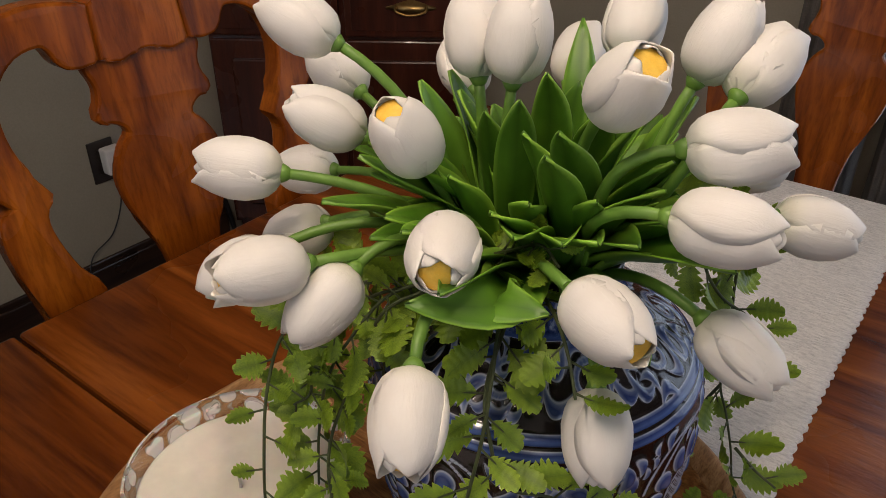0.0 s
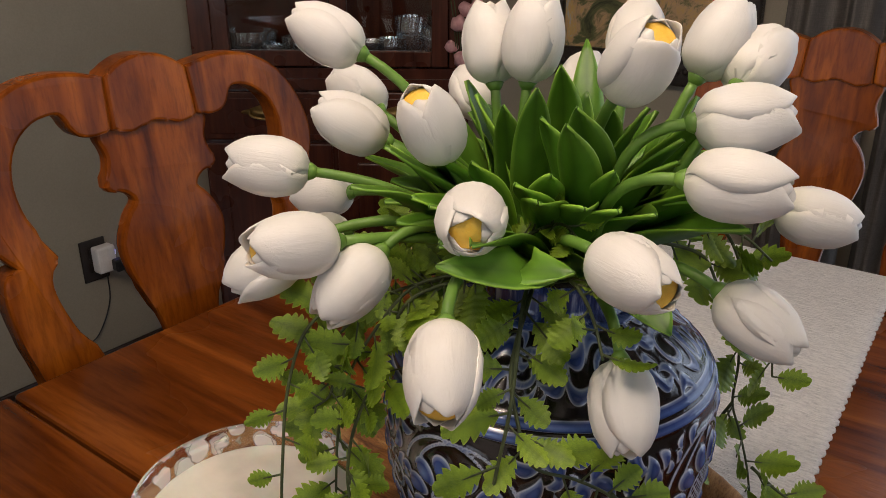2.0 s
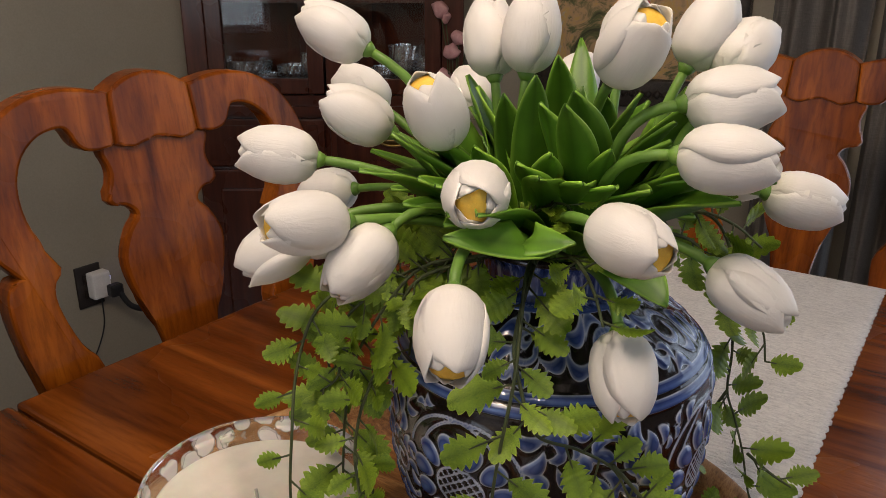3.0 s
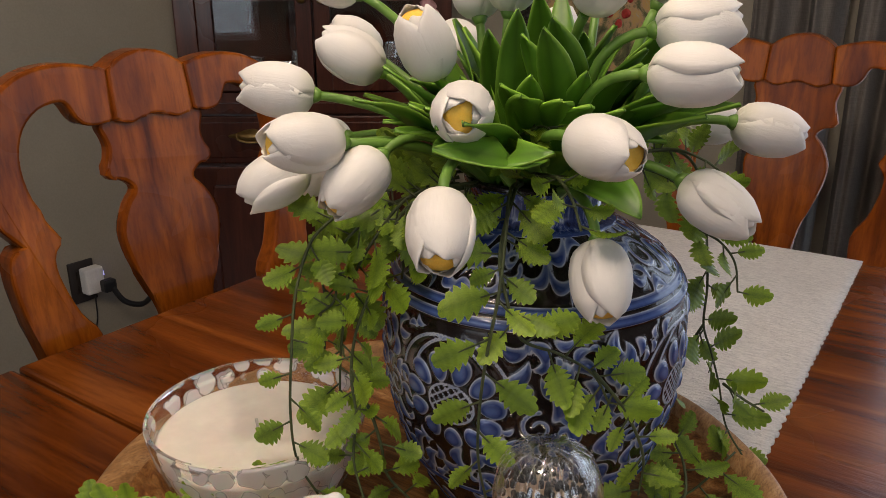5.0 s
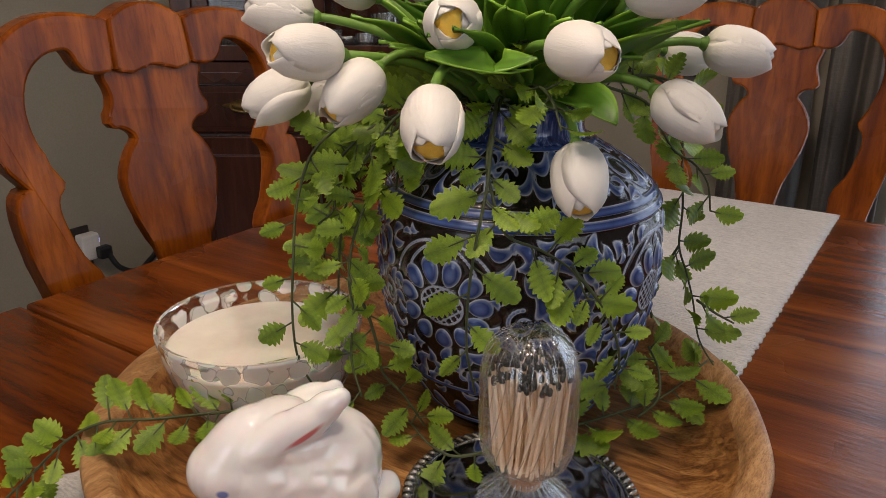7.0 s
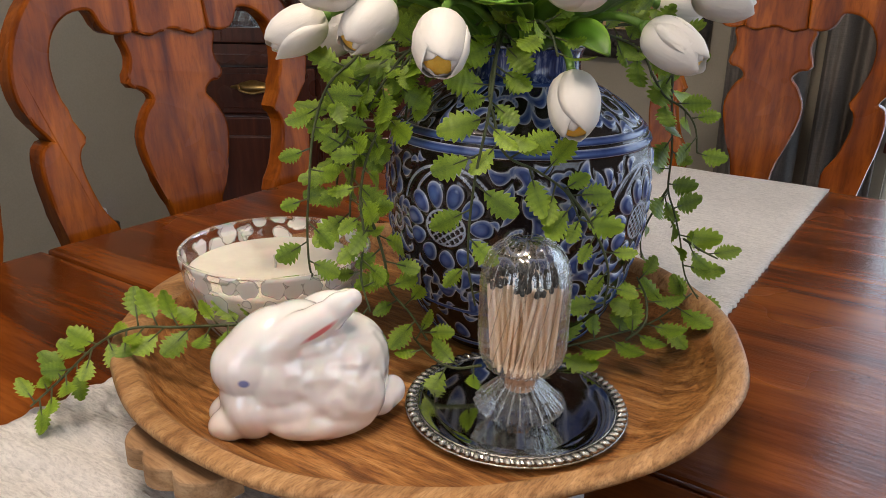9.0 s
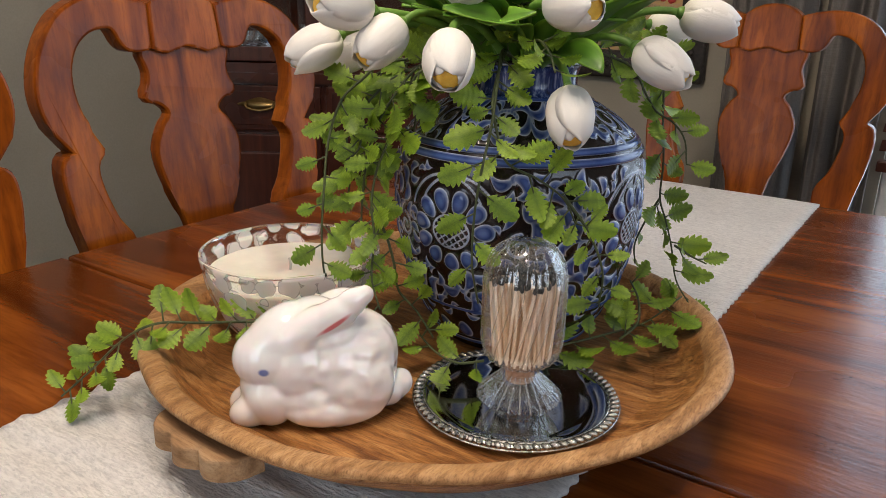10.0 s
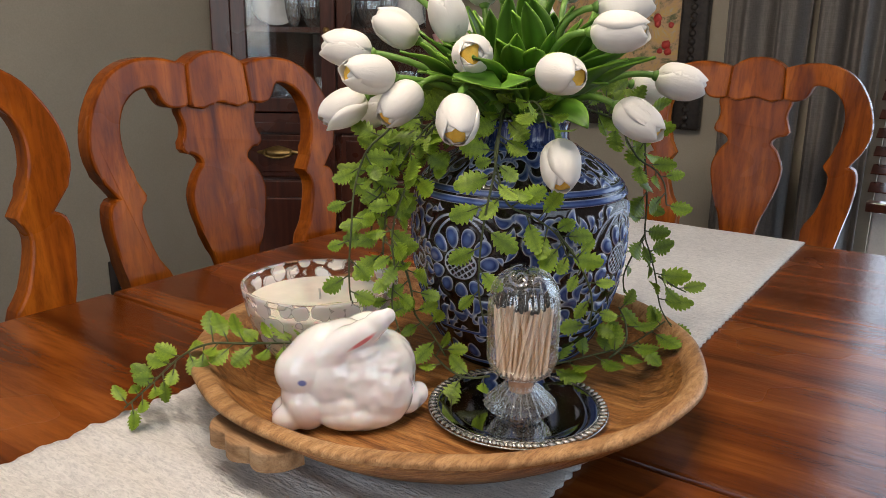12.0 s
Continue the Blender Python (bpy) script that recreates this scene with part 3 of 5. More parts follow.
cabinet = china_cabinet()
CAB = pose(-1.50, 1.513, 0, 0, 0, math.degrees(math.atan2(0.57, 0.82)))
CRYSTAL = plain("cut_crystal", (0.72, 0.80, 0.88), (0.92, 0.95, 0.98), 90, 0.06, 0.3, 0.002, metal=0.95, coat=1.0)
CHINA = plain("white_china", (0.72, 0.74, 0.76), (0.8, 0.81, 0.82), 20, 0.15, 0.02, coat=0.4)
PINK_SILK = plain("pink_silk", (0.55, 0.28, 0.30), (0.68, 0.42, 0.42), 60, 0.8, 0.3)


def crystal_bowl(x, y, z, r, h, name, label):
    def cuts(a, zz):
        return 1 + 0.05 * abs(math.sin(8 * a + 40 * zz)) * (1 if zz > 0.01 else 0)
    outer = [(r * 0.45, 0), (r * 0.5, 0.004), (r * 0.75, h * 0.3), (r * 0.95, h * 0.7), (r, h)]
    inner = [(q * 0.9, 0.006 + zz * 0.96) for q, zz in reversed(outer[:-1])]
    bowl = new(name, mesh_of(name, lathe(outer + [(r * 0.93, h)] + inner, 48, cuts), CRYSTAL, False))
    bowl.matrix_world = CAB @ pose(x, y, z)
    return tagged(bowl, label, "crystal bowl", "crystal in the cabinet")


def china_plate(x, y, z, r):
    ob = new("china_plate", mesh_of("china_plate", lathe([(r * 0.5, 0), (r * 0.6, 0.004), (r, 0.018), (r, 0.021), (r * 0.6, 0.008), (0.002, 0.006)], 40), CHINA))
    ob.matrix_world = CAB @ pose(x, y, z + r * 0.98, 78)
    return tagged(ob, "white china plate standing upright on a cabinet shelf", "plate", "plates in the cabinet")


crystal_bowl(-0.24, 0.09, 0.869, 0.075, 0.09, "crystal_bowl", "cut crystal bowl glinting behind the cabinet door")
crystal_bowl(-0.10, 0.09, 0.869, 0.05, 0.075, "crystal_bowl", "small cut crystal bowl behind the cabinet door")
crystal_bowl(0.22, 0.10, 0.869, 0.05, 0.13, "crystal_vase", "tall cut crystal vase behind the cabinet door")
crystal_bowl(0.10, 0.11, 0.869, 0.06, 0.06, "crystal_bowl", "low cut crystal dish behind the cabinet door")
crystal_bowl(-0.08, 0.09, 1.132, 0.045, 0.085, "crystal_bowl", "crystal goblet bowl on the middle shelf")
crystal_bowl(0.10, 0.09, 1.132, 0.05, 0.08, "crystal_bowl", "crystal bowl on the middle shelf")
for k, (x, y, z, r, h) in enumerate(((-0.31, 0.07, 0.869, 0.032, 0.10), (-0.17, 0.06, 0.869, 0.03, 0.055), (-0.05, 0.07, 0.869, 0.028, 0.11), (0.06, 0.06, 0.869, 0.03, 0.085), (0.16, 0.06, 0.869, 0.032, 0.075), (0.28, 0.06, 0.869, 0.03, 0.10), (-0.29, 0.06, 1.132, 0.03, 0.11), (-0.14, 0.06, 1.132, 0.028, 0.10), (0.03, 0.06, 1.132, 0.026, 0.11), (0.16, 0.06, 1.132, 0.03, 0.10), (0.29, 0.06, 1.132, 0.03, 0.11))):
    crystal_bowl(x, y, z, r, h, "crystal_tumbler", "cut crystal tumbler on a shelf of the cabinet")
china_plate(-0.2, 0.12, 1.132, 0.085)
china_plate(0.22, 0.12, 1.132, 0.085)
dark_bowl = new("dark_bowl", mesh_of("dark_bowl", lathe([(0.03, 0), (0.06, 0.015), (0.075, 0.05), (0.07, 0.05), (0.055, 0.018), (0.002, 0.01)], 40), BLACK_PLASTIC))
dark_bowl.matrix_world = CAB @ pose(0.0, 0.13, 0.869)
tagged(dark_bowl, "dark glazed bowl among the crystal in the cabinet", "bowl")
flowers = thing("silk_flower_spray", CAB @ pose(0.34, -0.0, 0.841), "pink silk blossoms standing on the cabinet counter", "artificial flowers")
rng = random.Random(8)
for k in range(9):
    bm = bmesh.new()
    bmesh.ops.create_icosphere(bm, subdivisions=2, radius=rng.uniform(0.016, 0.026))
    for v in bm.verts:
        v.co += 0.009 * noise.noise_vector(v.co * 60 + Vector((k, 2, 0)))
    p = Vector((rng.uniform(-0.03, 0.06), rng.uniform(-0.03, 0.0), rng.uniform(0.04, 0.26)))
    part("blossom", bm, PINK_SILK, flowers).location = p
    part("twig", tube([Vector((0.01, 0, 0)), p * 0.6 + Vector((0.01, 0, 0)), p], 0.0016, 5), VINE_STEM, flowers)

# ---- outlet, plug and cord on the west wall ----
outlet = thing("wall_outlet", pose(WALL_W, 0.93, 0.405), "dark outlet cover plate on the wall", "outlet")
part("plate", box(0.0, 0.006, -0.036, 0.036, -0.058, 0.058, 0.003), OUTLET_PLATE, outlet, smooth=False)
for z in (-0.02, 0.02):
    part("socket", box(0.005, 0.0085, -0.016, 0.016, z - 0.014, z + 0.014, 0.003), OUTLET_PLATE, outlet, smooth=False)
adapter = thing("plug_adapter", pose(WALL_W + 0.009, 0.945, 0.41), "white plug-in charger with a small blue light in the outlet", "charger")
part("body", box(0.0, 0.035, -0.026, 0.026, -0.036, 0.036, 0.006), WHITE_PLASTIC, adapter, smooth=False)
BLUE_LED = bpy.data.materials.new("blue_led")
BLUE_LED.use_nodes = True
BLUE_LED.node_tree.nodes["Principled BSDF"].inputs["Emission Color"].default_value = (0.25, 0.25, 1, 1)
BLUE_LED.node_tree.nodes["Principled BSDF"].inputs["Emission Strength"].default_value = 4
part("indicator_light", box(0.02, 0.03, 0.0255, 0.0275, 0.008, 0.02), BLUE_LED, adapter, "small glowing blue light", False)
plug = thing("black_plug", pose(WALL_W + 0.045, 0.965, 0.395), "black power plug with its thick cord", "plug")
part("plug_body", box(0.0, 0.028, -0.014, 0.022, -0.018, 0.016, 0.006), BLACK_PLASTIC, plug, smooth=False)
part("cord", tube(smooth_line([(0.02, 0.01, -0.005), (0.035, 0.03, -0.05), (0.04, 0.08, -0.075), (0.02, 0.14, -0.06), (0.0, 0.2, -0.05), (-0.01, 0.28, -0.16), (-0.02, 0.33, -0.38)], 6), 0.008, 8), BLACK_PLASTIC, plug)
cord = thing("thin_cord", pose(WALL_W + 0.01, 0.93, 0.0), "thin grey cord hanging down the wall", "cord")
part("cable", tube(smooth_line([(0.01, 0.02, 0.36), (0.006, 0.015, 0.28), (0.006, -0.03, 0.2), (0.008, -0.10, 0.16), (0.018, -0.13, 0.08), (0.03, -0.14, 0.006)], 6), 0.002, 6), BLACK_PLASTIC, cord)


# ---- chairs ----
def chair():
    """A queen-anne dining chair; x runs along its back, and it faces towards -y."""
    ob = thing("dining_chair", pose(0, 0, 0), "carved honey-brown wooden dining chair with a vase-shaped splat", "chair", "chairs round the table")

    def lean(bm):
        for v in bm.verts:
            v.co.y += max(0.0, v.co.z - 0.46) * 0.13 - 0.045 + 0.25 * (v.co.x ** 2) * -1.0
        return bm
    outer = [(-0.054, 1.048), (-0.088, 1.056), (-0.124, 1.058), (-0.163, 1.051), (-0.198, 1.031), (-0.226, 0.993), (-0.239, 0.954), (-0.238, 0.921), (-0.225, 0.893)]
    foot = [(-0.208, 0.872), (-0.222, 0.864), (-0.227, 0.839), (-0.223, 0.799), (-0.210, 0.745), (-0.198, 0.68), (-0.192, 0.6), (-0.19, 0.47)]
    inner = [(-0.145, 0.47), (-0.146, 0.6), (-0.140, 0.68), (-0.133, 0.744), (-0.155, 0.78), (-0.169, 0.821), (-0.171, 0.849), (-0.158, 0.870)]
    arch = [(-0.172, 0.893), (-0.184, 0.930), (-0.185, 0.964), (-0.173, 0.993), (-0.150, 1.011), (-0.123, 1.016), (-0.114, 1.010), (-0.108, 0.998), (-0.097, 0.988), (-0.077, 0.985), (-0.058, 0.990)]

    def soft(points):
        return [(p.x, p.y) for p in smooth_line([(x, z, 0) for x, z in points], 3)]
    side = soft(outer) + soft(foot) + soft(inner) + soft(arch)
    for s, name in ((-1, "stile"), (1, "stile")):
        outline = [(-s * x * (1 - 0.03 * min(1.0, max(0.0, (-x - 0.06) / 0.1))), z) for x, z in side]
        part(name, lean(prism(outline if s < 0 else list(reversed(outline)), -0.002, 0.027, 0.006)), CHAIR_WOOD, ob, smooth=False)
    top = [(-0.0545, 1.047), (-0.04, 1.058), (-0.02, 1.066), (0.0, 1.068)]
    crest = soft(top) + [(-x, z) for x, z in reversed(soft(top)[:-1])]
    low = soft([(0.0575, 0.989), (0.035, 0.982), (0.02, 0.986), (0.0, 0.990), (-0.02, 0.986), (-0.035, 0.982), (-0.0575, 0.989)])
    part("crest", lean(prism(crest + low, -0.003, 0.031, 0.004)), CHAIR_WOOD, ob, "scrolled centre of the top rail", smooth=False)
    half = soft([(-0.072, 0.994), (-0.076, 0.980), (-0.071, 0.966), (-0.070, 0.952), (-0.079, 0.925)]) + soft([(-0.074, 0.919), (-0.056, 0.914), (-0.046, 0.902), (-0.060, 0.886), (-0.074, 0.855), (-0.070, 0.819), (-0.056, 0.781), (-0.042, 0.741), (-0.034, 0.68), (-0.04, 0.6), (-0.062, 0.53), (-0.066, 0.49)])
    splat = half + [(-x, z) for x, z in reversed(half)]
    part("splat", lean(prism(splat, 0.005, 0.023, 0.005)), CHAIR_WOOD, ob, "vase-shaped solid splat", smooth=False)
    part("back_rail", lean(box(-0.15, 0.15, 0.0, 0.028, 0.445, 0.495, 0.004)), CHAIR_WOOD, ob, smooth=False)
    part("seat", box(-0.235, 0.235, -0.46, -0.05, 0.435, 0.468, 0.012), CHAIR_WOOD, ob, smooth=False)
    part("apron", box(-0.215, 0.215, -0.445, -0.42, 0.37, 0.434, 0.004), CHAIR_WOOD, ob, smooth=False)
    for s in (-1, 1):
        part("side_rail", box(min(s * 0.19, s * 0.215), max(s * 0.19, s * 0.215), -0.419, -0.06, 0.37, 0.434, 0.004), CHAIR_WOOD, ob, smooth=False)
        part("front_leg", tube(smooth_line([(s * 0.2, -0.43, 0.434), (s * 0.212, -0.442, 0.36), (s * 0.2, -0.43, 0.2), (s * 0.195, -0.425, 0.06), (s * 0.205, -0.44, 0.0)], 4), 0.026, 12, 0.02), CHAIR_WOOD, ob)
        part("rear_leg", tube(smooth_line([(s * 0.17, -0.035, 0.47), (s * 0.17, -0.03, 0.25), (s * 0.175, 0.01, 0.0)], 4), 0.021, 8, 0.017), CHAIR_WOOD, ob)
    return ob


first = chair()
first.matrix_world = pose(-0.775, 0.485, 0, 0, 0, 90)
copy_thing(first, pose(-0.766, -0.011, 0, 0, 0, 90))
copy_thing(first, pose(-0.204, 1.285, 0, 0, 0, 0) @ Matrix.Diagonal((0.92, 1, 1, 1)))


# ---- chandelier over the table ----
chandelier = thing("chandelier", pose(-0.14, -0.06, 0), "brass chandelier with five bulbs over the dining table", "chandelier")
part("hub", lathe([(0.004, 1.88), (0.02, 1.89), (0.03, 1.93), (0.018, 1.98), (0.012, 2.05), (0.008, 2.07)], 24), BRASS, chandelier)
part("rod", tube([Vector((0, 0, 2.06)), Vector((0, 0, CEIL - 0.02))], 0.006, 10), BRASS, chandelier)
part("canopy", lathe([(0.06, CEIL - 0.001), (0.055, CEIL - 0.02), (0.01, CEIL - 0.03)], 32), BRASS, chandelier)
for at in BULBS:
    p = Vector((at.x + 0.14, at.y + 0.06, at.z))
    part("arm", tube(smooth_line([(0, 0, 1.95), tuple(p * 0.5 + Vector((0, 0, 0.99))), (p.x, p.y, 1.98), (p.x, p.y, 1.93)], 5), 0.006, 8), BRASS, chandelier)
    socket = part("socket", lathe([(0.012, -0.001), (0.016, 0.02), (0.013, 0.04)], 16), BRASS, chandelier)
    socket.location = (p.x, p.y, 1.895)

# ---- dining table ----
table = thing("dining_table", pose(0, 0, 0), "large red-brown varnished wooden dining table with a leaf joint", "table")
TX0, TX1, TY0, TY1, JOINT = -0.735, 0.29, -1.35, 1.095, 0.236
for nm, y0, y1 in (("table_leaf", TY0, JOINT - 0.0022), ("table_leaf", JOINT + 0.0022, TY1)):
    bm = box(TX0, TX1, y0, y1, TABLE_Z - 0.032, TABLE_Z, 0.004)
    part(nm, bm, TABLE_WOOD, table, smooth=False)
part("apron", box(TX0 + 0.1, TX1 - 0.1, TY0 + 0.12, TY0 + 0.145, TABLE_Z - 0.13, TABLE_Z - 0.033), TABLE_WOOD, table, smooth=False)
part("apron", box(TX0 + 0.1, TX1 - 0.1, TY1 - 0.145, TY1 - 0.12, TABLE_Z - 0.13, TABLE_Z - 0.033), TABLE_WOOD, table, smooth=False)
for x in (TX0 + 0.1, TX1 - 0.125):
    part("apron", box(x, x + 0.025, TY0 + 0.146, TY1 - 0.146, TABLE_Z - 0.13, TABLE_Z - 0.033), TABLE_WOOD, table, smooth=False)
for x in (TX0 + 0.14, TX1 - 0.14):
    for y in (TY0 + 0.17, TY1 - 0.17):
        leg = part("leg", lathe([(0.03, 0.0), (0.036, 0.03), (0.025, 0.08), (0.034, 0.3), (0.045, 0.48), (0.028, 0.54), (0.04, 0.56), (0.04, 0.725)], 24), TABLE_WOOD, table)
        leg.location = (x, y, 0)

# ---- runner ----
RX0, RX1, RY0 = -0.405, -0.046, -0.95


def runner():
    bm = bmesh.new()
    nx, ny = 44, 620
    length = TY1 - RY0
    hang = 0.16
    grid = []
    for j in range(ny + 1):
        s = (length + hang) * j / ny
        row = []
        for i in range(nx + 1):
            u = i / nx
            y = RY0 + s
            x = RX0 + (RX1 - RX0) * u
            if i in (0, nx):
                x += 0.0014 * math.sin(y * 420) + 0.0016 * noise.noise(Vector((u * 7, y * 60, 0)))
            z = TABLE_Z + 0.0035 + 0.0008 * noise.noise(Vector((x * 14, y * 14, 0)))
            ripple = max(0.0, min(1.0, (0.16 - y) / 0.1))
            z += ripple * (0.0016 * math.sin(150 * y + 6 * noise.noise(Vector((x * 8, y * 8, 3)))) + 0.0014 * noise.noise(Vector((x * 40, y * 30, 1))) + 0.0012)
            over = y - (TY1 + 0.001)
            if over > 0:
                y, z = TY1 + 0.004 + 0.004 * math.sin(over * 20), z - over
            row.append(bm.verts.new((x, y, z)))
        grid.append(row)
    for lo, hi in zip(grid, grid[1:]):
        for i in range(nx):
            bm.faces.new((lo[i], lo[i + 1], hi[i + 1], hi[i]))
    ob = new("table_runner", mesh_of("table_runner", bm, RUNNER_CLOTH))
    mod = ob.modifiers.new("thickness", "SOLIDIFY")
    mod.thickness, mod.offset = 0.0026, -1
    return tagged(ob, "ribbed off-white cotton table runner with scalloped edges", "table runner")


runner()

# ---- round wooden tray ----
TRAY = Vector((-0.2105, 0.2565, TABLE_Z + 0.0055))
tray = thing("wooden_tray", Matrix.Translation(TRAY) @ Matrix.Diagonal((1.012, 1.012, 1, 1)), "round carved mango-wood tray with scalloped handles on the runner", "tray")
FLOOR_Z = 0.0190


def hand_cut(a, z):
    return 1 + 0.004 * math.sin(5 * a + 40 * z) + 0.003 * math.sin(13 * a)


part("dish", lathe([(0.05, 0.0), (0.160, 0.0), (0.180, 0.006), (0.204, 0.024), (0.2255, 0.0425), (0.2290, 0.047), (0.2275, 0.0500), (0.2255, 0.0507), (0.2160, 0.0502), (0.2135, 0.0480), (0.203, 0.036), (0.192, 0.0265), (0.182, 0.0215), (0.1765, FLOOR_Z + 0.0010), (0.1755, FLOOR_Z + 0.0001), (0.174, FLOOR_Z), (0.1, FLOOR_Z - 0.0004), (0.01, FLOOR_Z)], 96, hand_cut), TRAY_WOOD, tray)
part("rim", lathe([(0.2262, 0.0440), (0.2296, 0.0472), (0.2281, 0.0504), (0.2257, 0.0512), (0.2160, 0.0507), (0.2130, 0.0480), (0.2095, 0.0435)], 96, hand_cut, caps=False), RIM_WOOD, tray, "paler flat rim")


def scalloped_grip():
    """A flat handle with three rounded lobes, cut to meet the rim; x runs along the rim, -y outwards."""
    lobes = []
    for k in range(61):
        u = -1 + 2 * k / 60
        bulge = abs(math.sin(1.5 * math.pi * (u + 1)))
        lobes.append((0.056 * u, -0.012 - 0.018 * math.sqrt(max(0.0, 1 - u * u)) - 0.007 * bulge))
    grip = bmesh.new()
    flat = [grip.verts.new((x, y, 0.0)) for x, y in [(0.058, 0.001), (-0.058, 0.001)] + lobes]
    face = grip.faces.new(flat)
    for v in [g for g in bmesh.ops.extrude_face_region(grip, geom=[face])["geom"] if isinstance(g, bmesh.types.BMVert)]:
        v.co.z = 0.015
    bmesh.ops.recalc_face_normals(grip, faces=grip.faces[:])
    rim = [e for e in grip.edges if abs(e.verts[0].co.z - e.verts[1].co.z) < 1e-6 and e.verts[0].co.z > 0.01]
    bmesh.ops.bevel(grip, geom=rim, offset=0.0018, segments=2, affect="EDGES", profile=0.5)
    return grip


hold = part("tray_grip", scalloped_grip(), HANDLE_WOOD, tray, "scalloped weathered wooden handle", False)
hold.matrix_basis = pose(-0.021, -0.208, 0.024, 0, 0, -5) @ Matrix.Diagonal((0.76, 0.82, 0.95, 1))

# ---- blue vase ----
VASE = Vector((-0.184, 0.3355, TRAY.z + FLOOR_Z + 0.0005))


def vase_pattern(n_around, rows, radius_of):
    """Relief height in metres and glaze tone (0 ground, 0.5 blue, 1 pale rim) of the carved flowers, by angle and height."""
    a = np.linspace(0, 2 * np.pi, n_around, endpoint=False)[None, :]
    z = np.array(rows)[:, None]
    depth = np.full((len(rows), n_around), -1.0)

    def stamp(angle, zc, length, width, turn, bend=0.0, taper=0.0):
        near = np.abs(z[:, 0] - zc) < 1.6 * max(length, width)
        lo, hi = int(np.argmax(near)), len(near) - int(np.argmax(near[::-1]))
        dx = (np.mod(a - angle + np.pi, 2 * np.pi) - np.pi) * radius_of(zc)
        dz = z[lo:hi] - zc
        c, s = math.cos(turn), math.sin(turn)
        u, v = dx * c + dz * s, -dx * s + dz * c
        v = v - bend * (u * u) / length
        w = width * (1 + taper * u / length)
        d = 1 - np.sqrt((u / length) ** 2 + (v / np.maximum(w, 1e-5)) ** 2)
        np.maximum(depth[lo:hi], d * min(width, length) / 0.006, out=depth[lo:hi])

    rng = random.Random(11)
    taken = np.full((6000, 3), -9.0)
    count = [0]

    def leave(angle, zc, size):
        taken[count[0]] = (angle, zc, size)
        count[0] += 1

    def free(angle, zc, size):
        held = taken[:count[0]]
        dx = (np.mod(angle - held[:, 0] + np.pi, 2 * np.pi) - np.pi) * radius_of(zc)
        return not np.any(dx * dx + (zc - held[:, 1]) ** 2 < (held[:, 2] + size) ** 2)
    zc = 0.110
    r = radius_of(zc)
    for k in range(4):
        centre = radians(-90 + 90 * k)
        # latticed oval seed head
        for way in (0.62, -0.85):
            for q in range(-3, 4):
                for p in range(-15, 16):
                    px = p * 0.0011 * math.cos(way) - q * 0.0046 * math.sin(way)
                    pz = p * 0.0011 * math.sin(way) + q * 0.0046 * math.cos(way)
                    if (px / 0.0155) ** 2 + (pz / 0.0128) ** 2 < 1.0:
                        stamp(centre + px / r, zc + pz, 0.0016, 0.0009, way)
        for q in range(56):
            t = 2 * math.pi * q / 56
            stamp(centre + 0.0160 * math.cos(t) / r, zc + 0.0132 * math.sin(t), 0.0017, 0.0011, t + math.pi / 2)
        # broad petals round it
        for q in range(11):
            t = 2 * math.pi * (q + 0.25) / 11
            stamp(centre + 0.0280 * math.cos(t) / r, zc + 0.0243 * math.sin(t), 0.0090 + 0.0012 * math.sin(t), 0.0069, t, 0.04, 0.22)
        leave(centre, zc, 0.0345)
        # curling tendrils over and between the flowers
        for sgn in (-1, 1):
            for q in range(30):
                u = q / 29
                t = 0.35 + 2.3 * u
                x, y = sgn * (0.0405 * math.cos(t) + 0.010 * u), zc + 0.0395 * math.sin(t) + 0.004
                if y < 0.158:
                    stamp(centre + x / r, y, 0.0026, 0.0014, math.atan2(math.cos(t), -sgn * math.sin(t)))
                    leave(centre + x / r, y, 0.0018)
            for q in range(26):
                u = q / 25
                t = math.pi * (0.5 + 2.3 * u)
                reach = 0.0105 * (1 - 0.72 * u)
                x, y = sgn * (0.0545 + reach * math.cos(t)), zc - 0.006 + reach * math.sin(t)
                stamp(centre + x / r, y, 0.0024, 0.0019 - 0.0006 * u, t + math.pi / 2)
                leave(centre + x / r, y, 0.0022)
    for size, tries in ((0.0090, 1100), (0.0066, 1500), (0.0046, 1500)):
        for k in range(tries):
            angle, zz = rng.uniform(-math.pi, math.pi), rng.uniform(0.047, 0.156)
            if free(angle, zz, size * 0.60):
                leave(angle, zz, size * 0.60)
                stamp(angle, zz, size * 1.12, size * 0.52, rng.uniform(0, math.pi), rng.choice((-0.7, 0.7, 0.45)), rng.choice((-0.5, 0.5)))
    for k in range(10):
        base = 2 * math.pi * k / 10
        for q in range(22):
            u = q / 21
            t = math.pi * (0.15 + 1.9 * u)
            reach = 0.0125 * (1 - 0.62 * u)
            angle, zz = base + reach * math.cos(t) / 0.082, 0.1915 + 0.62 * reach * math.sin(t)
            stamp(angle, zz, 0.0027, 0.0017, t + math.pi / 2)
            leave(angle, zz, 0.0022)
    for size, tries in ((0.0078, 900), (0.0056, 1200), (0.004, 900)):
        for k in range(tries):
            angle, zz = rng.uniform(-math.pi, math.pi), rng.uniform(0.1795, 0.2035)
            if free(angle, zz, size * 0.62):
                leave(angle, zz, size * 0.62)
                stamp(angle, zz, size * 1.3, size * 0.44, rng.uniform(-0.9, 0.9), rng.choice((-1.0, 1.0)), rng.choice((-0.4, 0.4)))
